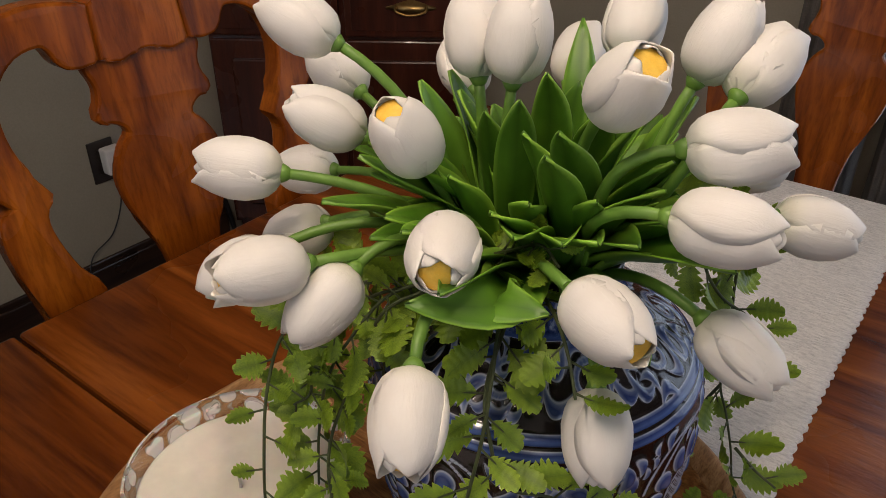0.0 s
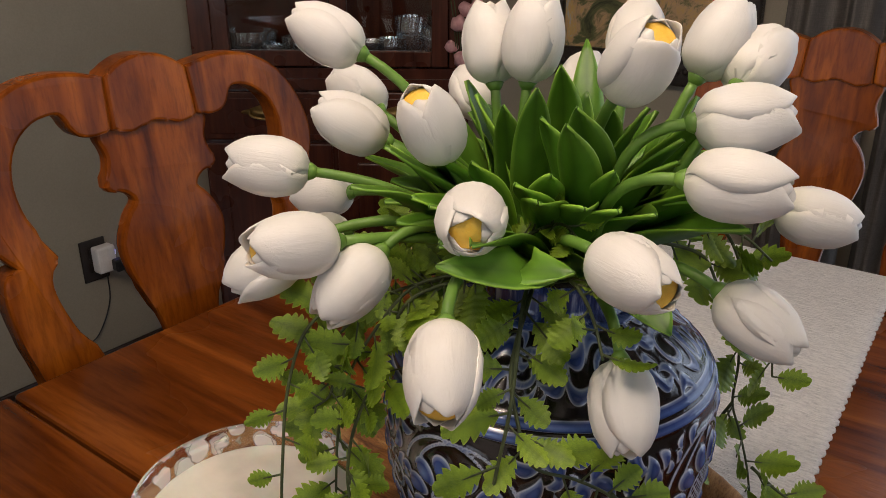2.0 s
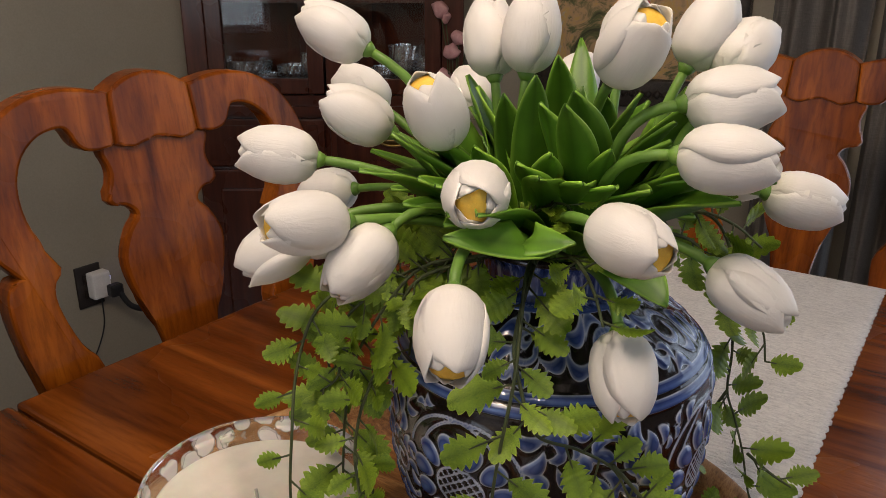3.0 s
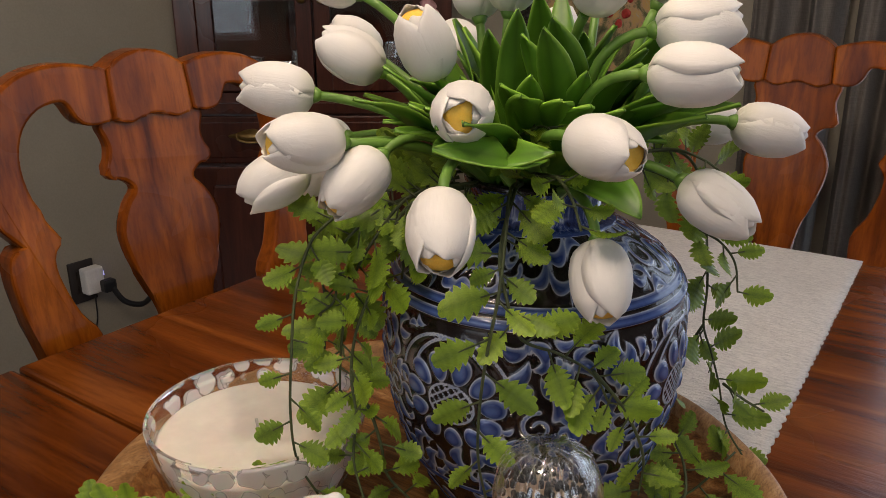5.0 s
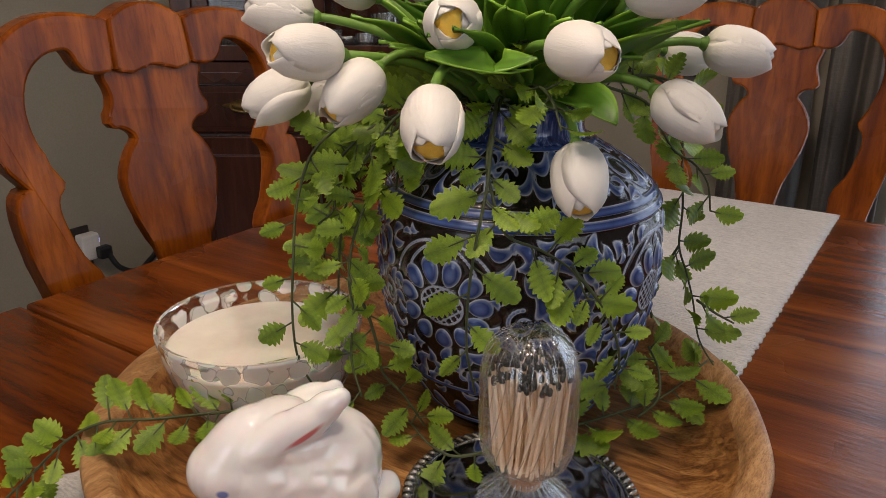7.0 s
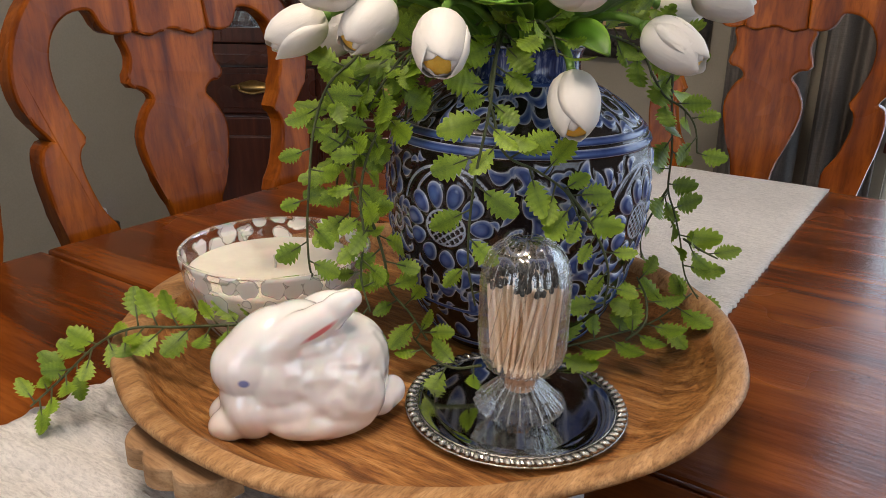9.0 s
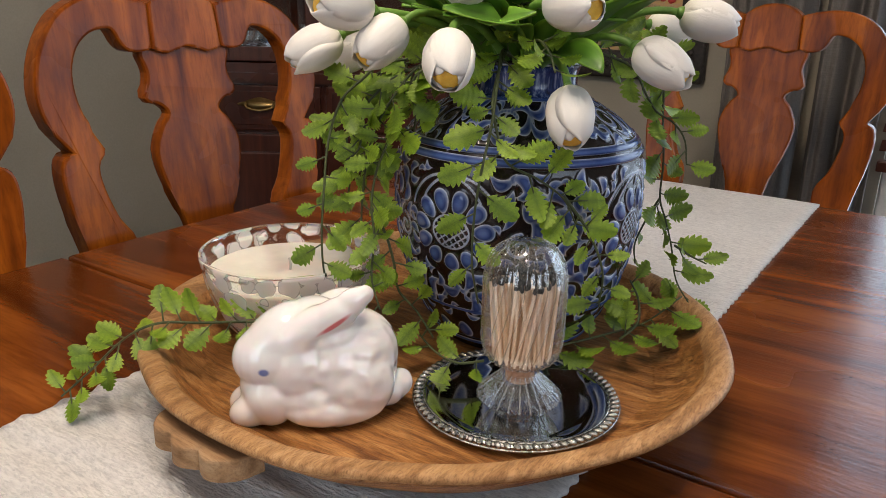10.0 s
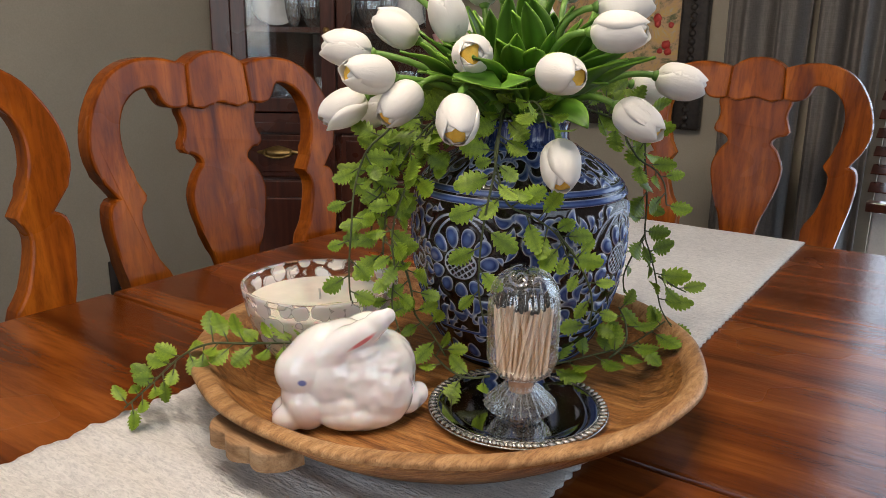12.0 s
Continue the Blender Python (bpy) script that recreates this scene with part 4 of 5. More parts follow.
    for k in range(24):
        angle = 2 * math.pi * k / 24
        stamp(angle, 0.0215, 0.0086, 0.0066, math.pi / 2, 0.0, -0.3)
        stamp(angle + 0.13, 0.036, 0.0068, 0.0028, 0.3 if k % 2 else -0.3, 0.8)
    for zr, w in ((0.1660, 0.0032), (0.1735, 0.0026), (0.2065, 0.0020), (0.0085, 0.0022), (0.0435, 0.0013)):
        d = 1 - np.abs(z - zr) / w
        np.maximum(depth, d + 0 * a, out=depth)
    return depth


def vase_material():
    material, tree, shader = nodes_of("vase_glaze")
    attr = tree.nodes.new("ShaderNodeAttribute")
    attr.attribute_name = "glaze"
    co = coords_node(tree)
    pool = noise_node(tree, co, 55, 4, 0.6, 0.5)
    tone = ramp_node(tree, [(0.44, (0.012, 0.007, 0.007)), (0.505, (0.020, 0.015, 0.022)), (0.545, (0.50, 0.55, 0.66)), (0.60, (0.17, 0.23, 0.42)), (0.70, (0.034, 0.065, 0.23)), (1.0, (0.085, 0.16, 0.42))])
    tree.links.new(attr.outputs["Fac"], tone.inputs[0])
    shade = ramp_node(tree, [(0.3, (0.45, 0.5, 0.62)), (0.72, (1.15, 1.1, 1.05))])
    tree.links.new(pool.outputs[0], shade.inputs[0])
    col = mixed(tree, tone.outputs[0], shade.outputs[0], 0.8, "MULTIPLY")
    runs = noise_node(tree, coords_node(tree, (9, 9, 0.8)), 26, 4, 0.65)
    streak = ramp_node(tree, [(0.35, (0.008, 0.012, 0.045)), (0.52, (0.03, 0.055, 0.20)), (0.66, (0.30, 0.36, 0.52))])
    tree.links.new(runs.outputs[0], streak.inputs[0])
    neck = tree.nodes.new("ShaderNodeAttribute")
    neck.attribute_name = "neck"
    col = mixed(tree, col, streak.outputs[0], neck.outputs["Fac"])
    tree.links.new(col, shader.inputs["Base Color"])
    shader.inputs["Roughness"].default_value = 0.17
    shader.inputs["Coat Weight"].default_value, shader.inputs["Coat Roughness"].default_value = 0.1, 0.08
    bump_to(tree, shader, pool.outputs[0], 0.12, 0.001)
    return material


def blue_vase():
    profile = smooth_line([(0.061, 0.0, 0), (0.068, 0.010, 0), (0.0775, 0.025, 0), (0.0875, 0.045, 0), (0.0945, 0.068, 0), (0.1005, 0.096, 0), (0.1025, 0.125, 0), (0.1018, 0.150, 0), (0.0985, 0.166, 0), (0.0935, 0.1745, 0), (0.082, 0.186, 0), (0.066, 0.1965, 0), (0.050, 0.2060, 0)], 12)
    profile += smooth_line([(0.0465, 0.2078, 0), (0.0440, 0.213, 0), (0.0440, 0.222, 0), (0.0458, 0.2275, 0), (0.0475, 0.2295, 0)], 5)
    rows, radii = [p.y for p in profile], [p.x for p in profile]
    n = 640

    def radius_of(z):
        return float(np.interp(z, rows, radii))
    # even rows along the outline
    fine = []
    for (r0, z0), (r1, z1) in zip(zip(radii, rows), zip(radii[1:], rows[1:])):
        steps = max(1, int(math.hypot(r1 - r0, z1 - z0) / 0.0011))
        fine += [(r0 + (r1 - r0) * k / steps, z0 + (z1 - z0) * k / steps) for k in range(steps)]
    fine.append((radii[-1], rows[-1]))
    zs = [z for _, z in fine]
    depth = vase_pattern(n, zs, radius_of)
    on_body = np.clip((0.2070 - np.array(zs)) / 0.001, 0, 1)[:, None]
    lift = np.clip(depth * 1.6 + 0.2, 0, 1) * 0.0024 * on_body
    angle = np.linspace(0, 2 * np.pi, n, endpoint=False)
    rr = np.array([r for r, _ in fine])[:, None] + lift
    verts = np.stack([rr * np.cos(angle), rr * np.sin(angle), np.repeat(np.array(zs)[:, None], n, 1)], -1).reshape(-1, 3)
    m = len(fine)
    idx = np.arange(m * n).reshape(m, n)
    faces = np.stack([idx[:-1], np.roll(idx, -1, 1)[:-1], np.roll(idx, -1, 1)[1:], idx[1:]], -1).reshape(-1, 4)
    me = bpy.data.meshes.new("vase_body")
    me.from_pydata(verts.tolist(), [], faces.tolist())
    for name, values in (("glaze", 0.5 + 0.5 * np.clip(depth, -1, 1)), ("neck", np.repeat(1 - on_body, n, 1))):
        layer = me.attributes.new(name, "FLOAT", "POINT")
        layer.data.foreach_set("value", values.astype(np.float32).ravel())
    me.polygons.foreach_set("use_smooth", [True] * len(me.polygons))
    glaze = vase_material()
    me.materials.append(glaze)
    vase = thing("ceramic_vase", Matrix.Translation(VASE), "dark blue glazed stoneware vase with carved flowers, full of tulips", "vase")
    share("vase_body", me, vase)
    part("vase_lip", lathe([(0.0475, 0.2295), (0.0478, 0.232), (0.0455, 0.2335), (0.0425, 0.232), (0.0395, 0.223), (0.039, 0.205), (0.05, 0.185)], 64, caps=False), glaze, vase)
    part("vase_floor", lathe([(0.001, 0.0), (0.061, 0.0), (0.060, 0.006), (0.001, 0.006)], 40, caps=False), glaze, vase)
    return vase


blue_vase()
MOUTH = VASE + Vector((0, 0, 0.228))

# ---- tulips ----
def rim_layer(me, values):
    layer = me.attributes.new("rim", "FLOAT", "POINT")
    layer.data.foreach_set("value", np.array(values, dtype=np.float32))


def petal_mesh(name, radius, length, half_angle, opening, flare, seed):
    """One cupped petal of a closed tulip, round the z axis, with its own thickness."""
    rng = random.Random(seed)
    bend = rng.uniform(0, 9)
    ns, nv = 13, 8
    prof_s = [0.0, 0.06, 0.18, 0.38, 0.58, 0.76, 0.9, 1.0]
    prof_r = [0.18, 0.55, 0.87, 1.0, 0.99, 0.87, 0.64 + flare * 0.3, opening + flare]
    verts, rim = [], []
    for layer in (0, 1):
        for i in range(ns + 1):
            s = i / ns
            r = float(np.interp(s, prof_s, prof_r)) * radius - layer * 0.0006
            wide = half_angle * (0.55 + 0.45 * math.sin(min(1.0, s / 0.55) * math.pi / 2)) * math.sqrt(max(0.0, 1 - max(0.0, (s - 0.52) / 0.49) ** 3.2))
            for k in range(nv + 1):
                v = -1 + 2 * k / nv
                a = v * wide
                crease = 1 + 0.020 * v * min(1.0, s * 3) + 0.010 * math.cos(v * 7) * s - 0.010 * (abs(v) ** 3) + 0.028 * noise.noise(Vector((v * 1.5 + bend, s * 2.5, seed)))
                z = length * (s - 0.03 * v * v * s)
                verts.append((r * crease * math.cos(a), r * crease * math.sin(a), z))
                rim.append(s)
    w = nv + 1
    half = (ns + 1) * w
    faces = []
    for i in range(ns):
        for k in range(nv):
            q = (i * w + k, i * w + k + 1, (i + 1) * w + k + 1, (i + 1) * w + k)
            faces.append(q)
            faces.append(tuple(half + x for x in reversed(q)))
    ring = [k for k in range(w)] + [i * w + nv for i in range(1, ns + 1)] + [ns * w + k for k in range(nv - 1, -1, -1)] + [i * w for i in range(ns - 1, 0, -1)]
    for x, y in zip(ring, ring[1:] + ring[:1]):
        faces.append((x, half + x, half + y, y))
    me = bpy.data.meshes.new(name)
    me.from_pydata(verts, [], faces)
    me.polygons.foreach_set("use_smooth", [True] * len(me.polygons))
    rim_layer(me, rim)
    me.materials.append(TULIP_PETAL)
    return me


HEAD_R, HEAD_L = 0.0161, 0.0458
OUTER = [petal_mesh("petal", HEAD_R, HEAD_L, 1.45, 0.42, f, 3 + k) for k, f in enumerate((0.0, 0.05, 0.16))]
INNER = [petal_mesh("petal", HEAD_R * 0.955, HEAD_L * 0.965, 1.34, 0.40, f, 13 + k) for k, f in enumerate((0.0, 0.05))]
HEART = mesh_of("heart", lathe([(0.002, 0.012), (0.0100, 0.022), (0.0112, 0.030), (0.0100, 0.0370), (0.0082, 0.0404), (0.006, 0.0416), (0.0005, 0.0418)], 16), YELLOW)
COLLAR = mesh_of("collar", lathe([(0.0022, -0.004), (0.0038, -0.002), (0.0052, 0.0008), (0.004, 0.002)], 16), STEM_GREEN)


def leaf_blade(line, width, fold, face_up, name, parent, material):
    """A thick strap leaf along the line, folded along its middle, its upper face turned to face_up."""
    verts, rim, faces = [], [], []
    n = len(line) - 1
    cols = (-1.0, -0.6, 0.0, 0.6, 1.0)
    for layer in (0, 1):
        for i, p in enumerate(line):
            s = i / n
            way = (line[min(i + 1, n)] - line[max(i - 1, 0)]).normalized()
            side = way.cross(face_up).normalized()
            up = side.cross(way).normalized()
            w = 0.94 * width * math.sin(math.pi * min(1.0, 0.10 + 0.90 * s) ** 0.95) ** 0.72 if s < 1 else 0.0
            w = max(w, 0.0006)
            for c in cols:
                lift = fold * w * (abs(c) ** 1.6) - layer * 0.0011 + 0.0012 * math.sin(9 * s + 4 * c)
                q = p + side * (c * w) + up * lift
                verts.append(tuple(q))
                rim.append(abs(c))
    m = len(cols)
    half = (n + 1) * m
    for i in range(n):
        for k in range(m - 1):
            q = (i * m + k, i * m + k + 1, (i + 1) * m + k + 1, (i + 1) * m + k)
            faces.append(q)
            faces.append(tuple(half + x for x in reversed(q)))
    ring = list(range(m)) + [i * m + m - 1 for i in range(1, n + 1)] + [n * m + k for k in range(m - 2, -1, -1)] + [i * m for i in range(n - 1, 0, -1)]
    for x, y in zip(ring, ring[1:] + ring[:1]):
        faces.append((x, half + x, half + y, y))
    me = bpy.data.meshes.new(name)
    me.from_pydata(verts, [], faces)
    me.polygons.foreach_set("use_smooth", [True] * len(me.polygons))
    rim_layer(me, rim)
    me.materials.append(material)
    return share(name, me, parent)


tulip_rng = random.Random(21)


def aim(axis, spin):
    """Turns +z to the axis, after a spin round it."""
    return Vector(axis).to_track_quat("Z", "Y").to_matrix().to_4x4() @ Matrix.Rotation(spin, 4, "Z")


def tulip(x, y, z, ax, ay, az, leaf=1, big=1.0, spin=None):
    """A tulip whose head has its middle at x, y, z and points along ax, ay, az; its stem goes down into the vase."""
    rng = tulip_rng
    axis = Vector((ax, ay, az)).normalized()
    mid = Vector((x, y, z))
    base = mid - axis * HEAD_L * 0.5 * big
    out = Vector((base.x - MOUTH.x, base.y - MOUTH.y, 0))
    root = MOUTH + out.normalized() * min(0.026, out.length * 0.35) + Vector((0, 0, -0.012))
    ob = thing("tulip", Matrix.Translation(root), "white artificial tulip with a yellow heart standing in the blue vase", "tulip", "tulips in the vase")
    reach = (base - root).length
    turn = aim(axis, rng.uniform(0, 6.28) if spin is None else spin)
    m = Matrix.Translation(base - root) @ turn @ Matrix.Diagonal((big, big, big, 1))
    for k in range(3):
        share("petal", OUTER[rng.randrange(3)], ob, m @ Matrix.Rotation(2 * math.pi * k / 3, 4, "Z") @ Matrix.Rotation(radians(rng.uniform(-2, 3)), 4, "Y"))
        share("petal", INNER[rng.randrange(2)], ob, m @ Matrix.Rotation(2 * math.pi * (k + 0.5) / 3, 4, "Z"))
    share("heart", HEART, ob, m, "yellow flower heart")
    share("collar", COLLAR, ob, m)
    p0, p3 = Vector((0, 0, 0)), base - root
    p1 = Vector((out.x, out.y, 0)).normalized() * reach * 0.22 + Vector((0, 0, reach * 0.3))
    p2 = p3 - axis * reach * 0.4
    line = [p0 * (1 - t) ** 3 + p1 * 3 * t * (1 - t) ** 2 + p2 * 3 * t * t * (1 - t) + p3 * t ** 3 for t in [k / 14 for k in range(15)]]
    part("stem", tube(line, 0.0033, 10, 0.0028), STEM_GREEN, ob)
    for k in range(leaf):
        at = line[2 + k]
        way = (line[9] - line[1]).normalized()
        sideways = way.cross(Vector((0, 0, 1)))
        sideways = sideways.normalized() if sideways.length > 0.1 else Vector((1, 0, 0))
        way = (way + sideways * (0.32 if (k + int(abs(x) * 1000)) % 2 else -0.32) + Vector((0, 0, 0.22))).normalized()
        size = min(0.105, max(0.07, reach * 0.82)) * rng.uniform(0.9, 1.08)
        droop = rng.uniform(0.0, 0.22)
        blade = smooth_line([at, at + way * size * 0.35 + Vector((0, 0, 0.004)), at + way * size * 0.7 + Vector((0, 0, 0.004 - droop * size * 0.2)), at + way * size - Vector((0, 0, droop * size * 0.6))], 5)
        leaf_blade(blade, rng.uniform(0.0115, 0.0145), 0.45, Vector((-way.x * 0.4, -way.y * 0.4, 1)), "leaf", ob, TULIP_LEAF)
    return ob


# facing the room's south-east
tulip(-0.169, 0.223, 1.072, 0.49, -0.87, 0.03, leaf=0)
tulip(-0.098, 0.238, 1.059, 0.92, -0.39, -0.07, leaf=2)
tulip(-0.099, 0.247, 0.988, 0.39, -0.54, -0.75, leaf=0)
tulip(-0.242, 0.182, 1.055, -0.40, -0.91, 0.08)
tulip(-0.292, 0.206, 1.0245, -0.54, -0.72, -0.44, leaf=1)
tulip(-0.226, 0.203, 1.032, -0.19, -0.80, -0.57)
tulip(-0.148, 0.172, 1.026, 0.46, -0.73, -0.51, leaf=0)
tulip(-0.058, 0.300, 1.023, 0.89, -0.03, -0.45)
tulip(-0.072, 0.282, 1.091, 0.98, 0.18, 0.0, leaf=2)
tulip(-0.055, 0.387, 1.051, 0.81, 0.55, -0.21)
tulip(-0.082, 0.314, 1.113, 0.85, 0.51, 0.09, leaf=2)
tulip(-0.123, 0.286, 1.138, 0.58, -0.36, 0.74, leaf=2)
# standing up behind
tulip(-0.1126, 0.366, 1.1417, 0.29, 0.46, 0.84)
tulip(-0.094, 0.372, 1.132, 0.15, 0.85, 0.50)
tulip(-0.165, 0.383, 1.139, -0.15, 0.70, 0.70)
tulip(-0.1935, 0.314, 1.141, 0.02, 0.14, 0.99, leaf=2)
tulip(-0.224, 0.321, 1.136, -0.29, 0.22, 0.93, leaf=2)
tulip(-0.301, 0.272, 1.140, -0.81, -0.37, 0.46)
tulip(-0.280, 0.266, 1.094, -0.68, -0.55, 0.48, leaf=2)
tulip(-0.216, 0.255, 1.103, -0.06, -0.56, 0.83, leaf=2)
tulip(-0.301, 0.222, 1.075, -0.77, -0.62, 0.13)
tulip(-0.323, 0.319, 1.098, -0.92, 0.11, 0.37)
tulip(-0.352, 0.313, 1.026, -0.94, -0.21, -0.20)
tulip(-0.110, 0.465, 1.041, 0.62, 0.76, -0.15)
tulip(-0.215, 0.420, 1.103, -0.19, 0.79, 0.58)
tulip(-0.272, 0.377, 1.096, -0.77, 0.50, 0.39)
tulip(-0.304, 0.259, 1.019, -0.78, -0.24, -0.45)

# the two broad leaves that spread over the vase's lip, and the low one beside them
spray = thing("tulip_foliage", Matrix.Translation(MOUTH), "loose broad green tulip leaves over the lip of the vase", "leaves")


FAN = Vector((0.018, -0.0295, 0.000))


def broad_leaf(points, width, fold, up):
    """A leaf from the mouth of the vase; the fan of tips leans towards the front."""
    last = len(points) - 1
    leaf_blade(smooth_line([Vector(p) + FAN * (k / last) for k, p in enumerate(points)], 5), width, fold, Vector(up), "leaf", spray, TULIP_LEAF)


broad_leaf([(0.006, -0.028, 0.012), (0.020, -0.060, 0.028), (0.024, -0.086, 0.037), (-0.006, -0.106, 0.044)], 0.0170, 0.30, (0.35, -0.45, 0.8))
broad_leaf([(0.010, -0.028, 0.012), (0.013, -0.058, 0.027), (0.019, -0.080, 0.035), (0.044, -0.073, 0.042)], 0.0170, 0.30, (0.35, -0.45, 0.8))
broad_leaf([(0.026, -0.016, 0.006), (0.046, -0.030, 0.014), (0.066, -0.034, 0.012), (0.076, -0.032, 0.004)], 0.0130, 0.4, (0.35, -0.7, 0.75))
broad_leaf([(0.004, -0.018, 0.012), (0.008, -0.032, 0.036), (0.012, -0.042, 0.056), (0.018, -0.050, 0.076)], 0.0110, 0.9, (-0.3, 0.7, 0.4))
broad_leaf([(0.014, -0.014, 0.012), (0.028, -0.024, 0.036), (0.036, -0.030, 0.056), (0.042, -0.034, 0.078)], 0.0110, 0.9, (-0.3, 0.7, 0.4))
broad_leaf([(-0.004, 0.006, 0.012), (-0.004, 0.004, 0.050), (-0.002, 0.000, 0.090), (-0.004, -0.004, 0.118)], 0.0125, 0.35, (-0.4, 0.9, 0.1))
broad_leaf([(0.004, 0.012, 0.012), (-0.002, 0.034, 0.050), (-0.016, 0.056, 0.090), (-0.034, 0.086, 0.120)], 0.0125, 0.35, (-0.4, 0.9, 0.1))
broad_leaf([(0.018, 0.004, 0.012), (0.036, 0.008, 0.042), (0.054, 0.014, 0.075), (0.070, 0.020, 0.104)], 0.0125, 0.35, (-0.5, 0.6, 0.5))
broad_leaf([(0.022, -0.006, 0.012), (0.044, -0.004, 0.032), (0.066, 0.000, 0.050), (0.088, 0.006, 0.064)], 0.0140, 0.4, (-0.4, 0.4, 0.8))
broad_leaf([(-0.012, -0.012, 0.012), (-0.032, -0.030, 0.036), (-0.052, -0.046, 0.056), (-0.072, -0.060, 0.078)], 0.0140, 0.4, (0.5, 0.5, 0.7))
broad_leaf([(-0.010, -0.016, 0.012), (-0.024, -0.040, 0.030), (-0.034, -0.058, 0.046), (-0.044, -0.074, 0.060)], 0.0130, 0.5, (0.4, 0.3, 0.8))
for k in range(26):
    r2 = random.Random(100 + k)
    a = 2 * math.pi * (k + r2.uniform(-0.3, 0.3)) / 26
    steep = r2.uniform(0.45, 1.3)
    far = Vector((math.cos(a) * math.cos(steep), math.sin(a) * math.cos(steep), math.sin(steep)))
    size = r2.uniform(0.075, 0.115)
    start = Vector((math.cos(a) * 0.016, math.sin(a) * 0.016, -0.006))
    broad_leaf([start, start + far * size * 0.4 + Vector((0, 0, 0.006)), start + far * size * 0.75 + Vector((0, 0, 0.004)), start + far * size], r2.uniform(0.0110, 0.0145), r2.uniform(0.35, 0.8), (-math.cos(a) * 0.8, -math.sin(a) * 0.8, 0.9))


# ---- trailing fern vines ----
def frond_mesh(seed):
    """An ovate leaflet along +z with rounded lobes, a sunk midrib and a rippled blade, facing -y."""
    rng = random.Random(seed)
    n, lobes = 35, 6.0 + (seed % 2)
    cols = (-1.0, -0.55, 0.0, 0.55, 1.0)
    twist, curl = rng.uniform(-0.7, 0.7), rng.uniform(0.05, 0.42)
    verts, rim, faces = [], [], []
    for i in range(n + 1):
        s = i / n
        body = 0.40 * math.sin(math.pi * (0.04 + 0.92 * s) ** 1.0) ** 0.8
        for c in cols:
            side = lobes * s + (0.15 if c > 0 else 0.0)
            edge = 0.52 + 0.48 * (side - math.floor(side)) ** 0.6 if abs(c) == 1 else 0.86
            w = body * edge * c
            ripple = 0.012 * abs(c) * math.sin(2 * math.pi * lobes * s) + 0.16 * abs(w) - curl * s * s + twist * w * s
            verts.append((w, ripple, s + 0.16 * abs(c) * body))
            rim.append(0.9 if abs(c) == 1 else (0.0 if c == 0 else 0.5))
    m = len(cols)
    for i in range(n):
        for k in range(m - 1):
            faces.append((i * m + k, i * m + k + 1, (i + 1) * m + k + 1, (i + 1) * m + k))
    me = bpy.data.meshes.new("leaflet")
    me.from_pydata(verts, [], faces)
    me.polygons.foreach_set("use_smooth", [True] * len(me.polygons))
    rim_layer(me, rim)
    me.materials.append(FERN_LEAF)
    return me


FRONDS = [frond_mesh(s) for s in range(5)]


def vine(points, gap, size, seed, outward=None, radius=0.0012, start=0.0, label="trailing green artificial fern vine hanging from the vase"):
    rng = random.Random(seed)
    root = Vector(points[0])
    line = smooth_line([Vector(p) - root for p in points], 7)
    ob = thing("fern_vine", Matrix.Translation(root), label, "vine", "fern vines round the vase")
    part("vine_stem", tube(line, radius, 6, radius * 0.6), VINE_STEM, ob)
    run, due, flip = 0.0, gap * 0.4 + start, 1
    for a, b in zip(line, line[1:]):
        step = (b - a).length
        run += step
        while run > due:
            due += gap * rng.uniform(0.75, 1.25)
            flip = -flip
            at = b
            way = (b - a).normalized()
            face = Vector(outward) if outward else Vector((at.x + root.x - VASE.x, at.y + root.y - VASE.y, 0.0)).normalized() * 0.6 + Vector((0.45, -0.65, 0.35))
            face = (face + Vector((rng.uniform(-0.5, 0.5), rng.uniform(-0.5, 0.5), rng.uniform(-0.3, 0.5)))).normalized()
            side = way.cross(face).normalized() * flip
            aimed = (side * rng.uniform(0.6, 1.1) + way * rng.uniform(0.0, 0.7) + Vector((0, 0, rng.uniform(-0.35, 0.25)))).normalized()
            tip = at + aimed * rng.uniform(0.004, 0.009)
            long = size * rng.uniform(0.7, 1.2)
            x_axis = aimed.cross(face).normalized()
            y_axis = aimed.cross(x_axis).normalized()
            if y_axis.dot(face) > 0:
                x_axis, y_axis = -x_axis, -y_axis
            m = Matrix((x_axis, y_axis, aimed)).transposed().to_4x4()
            leaf = share("leaflet", FRONDS[rng.randrange(5)], ob, Matrix.Translation(tip) @ m @ Matrix.Diagonal((long, long, long, 1)))
            part("petiole", tube([at, tip, tip + aimed * long * 0.4], radius * 0.6, 5, radius * 0.35), VINE_STEM, leaf).matrix_parent_inverse = leaf.matrix_basis.inverted()
    return ob


SIZE = 0.0205
LYING = "green artificial fern vine lying in the wooden tray"
# left of the vase's middle
vine([(-0.205, 0.275, 1.020), (-0.247, 0.238, 1.016), (-0.261, 0.225, 1.003), (-0.272, 0.212, 0.986), (-0.273, 0.198, 0.956), (-0.266, 0.185, 0.924), (-0.265, 0.180, 0.888), (-0.262, 0.180, 0.856), (-0.251, 0.185, 0.833)], 0.016, 0.020, 1, start=0.03)
vine([(-0.195, 0.280, 1.020), (-0.219, 0.245, 1.012), (-0.230, 0.235, 0.987), (-0.234, 0.222, 0.960), (-0.236, 0.210, 0.938), (-0.237, 0.205, 0.912), (-0.230, 0.200, 0.889), (-0.229, 0.195, 0.860), (-0.217, 0.190, 0.838)], 0.0105, SIZE, 2)
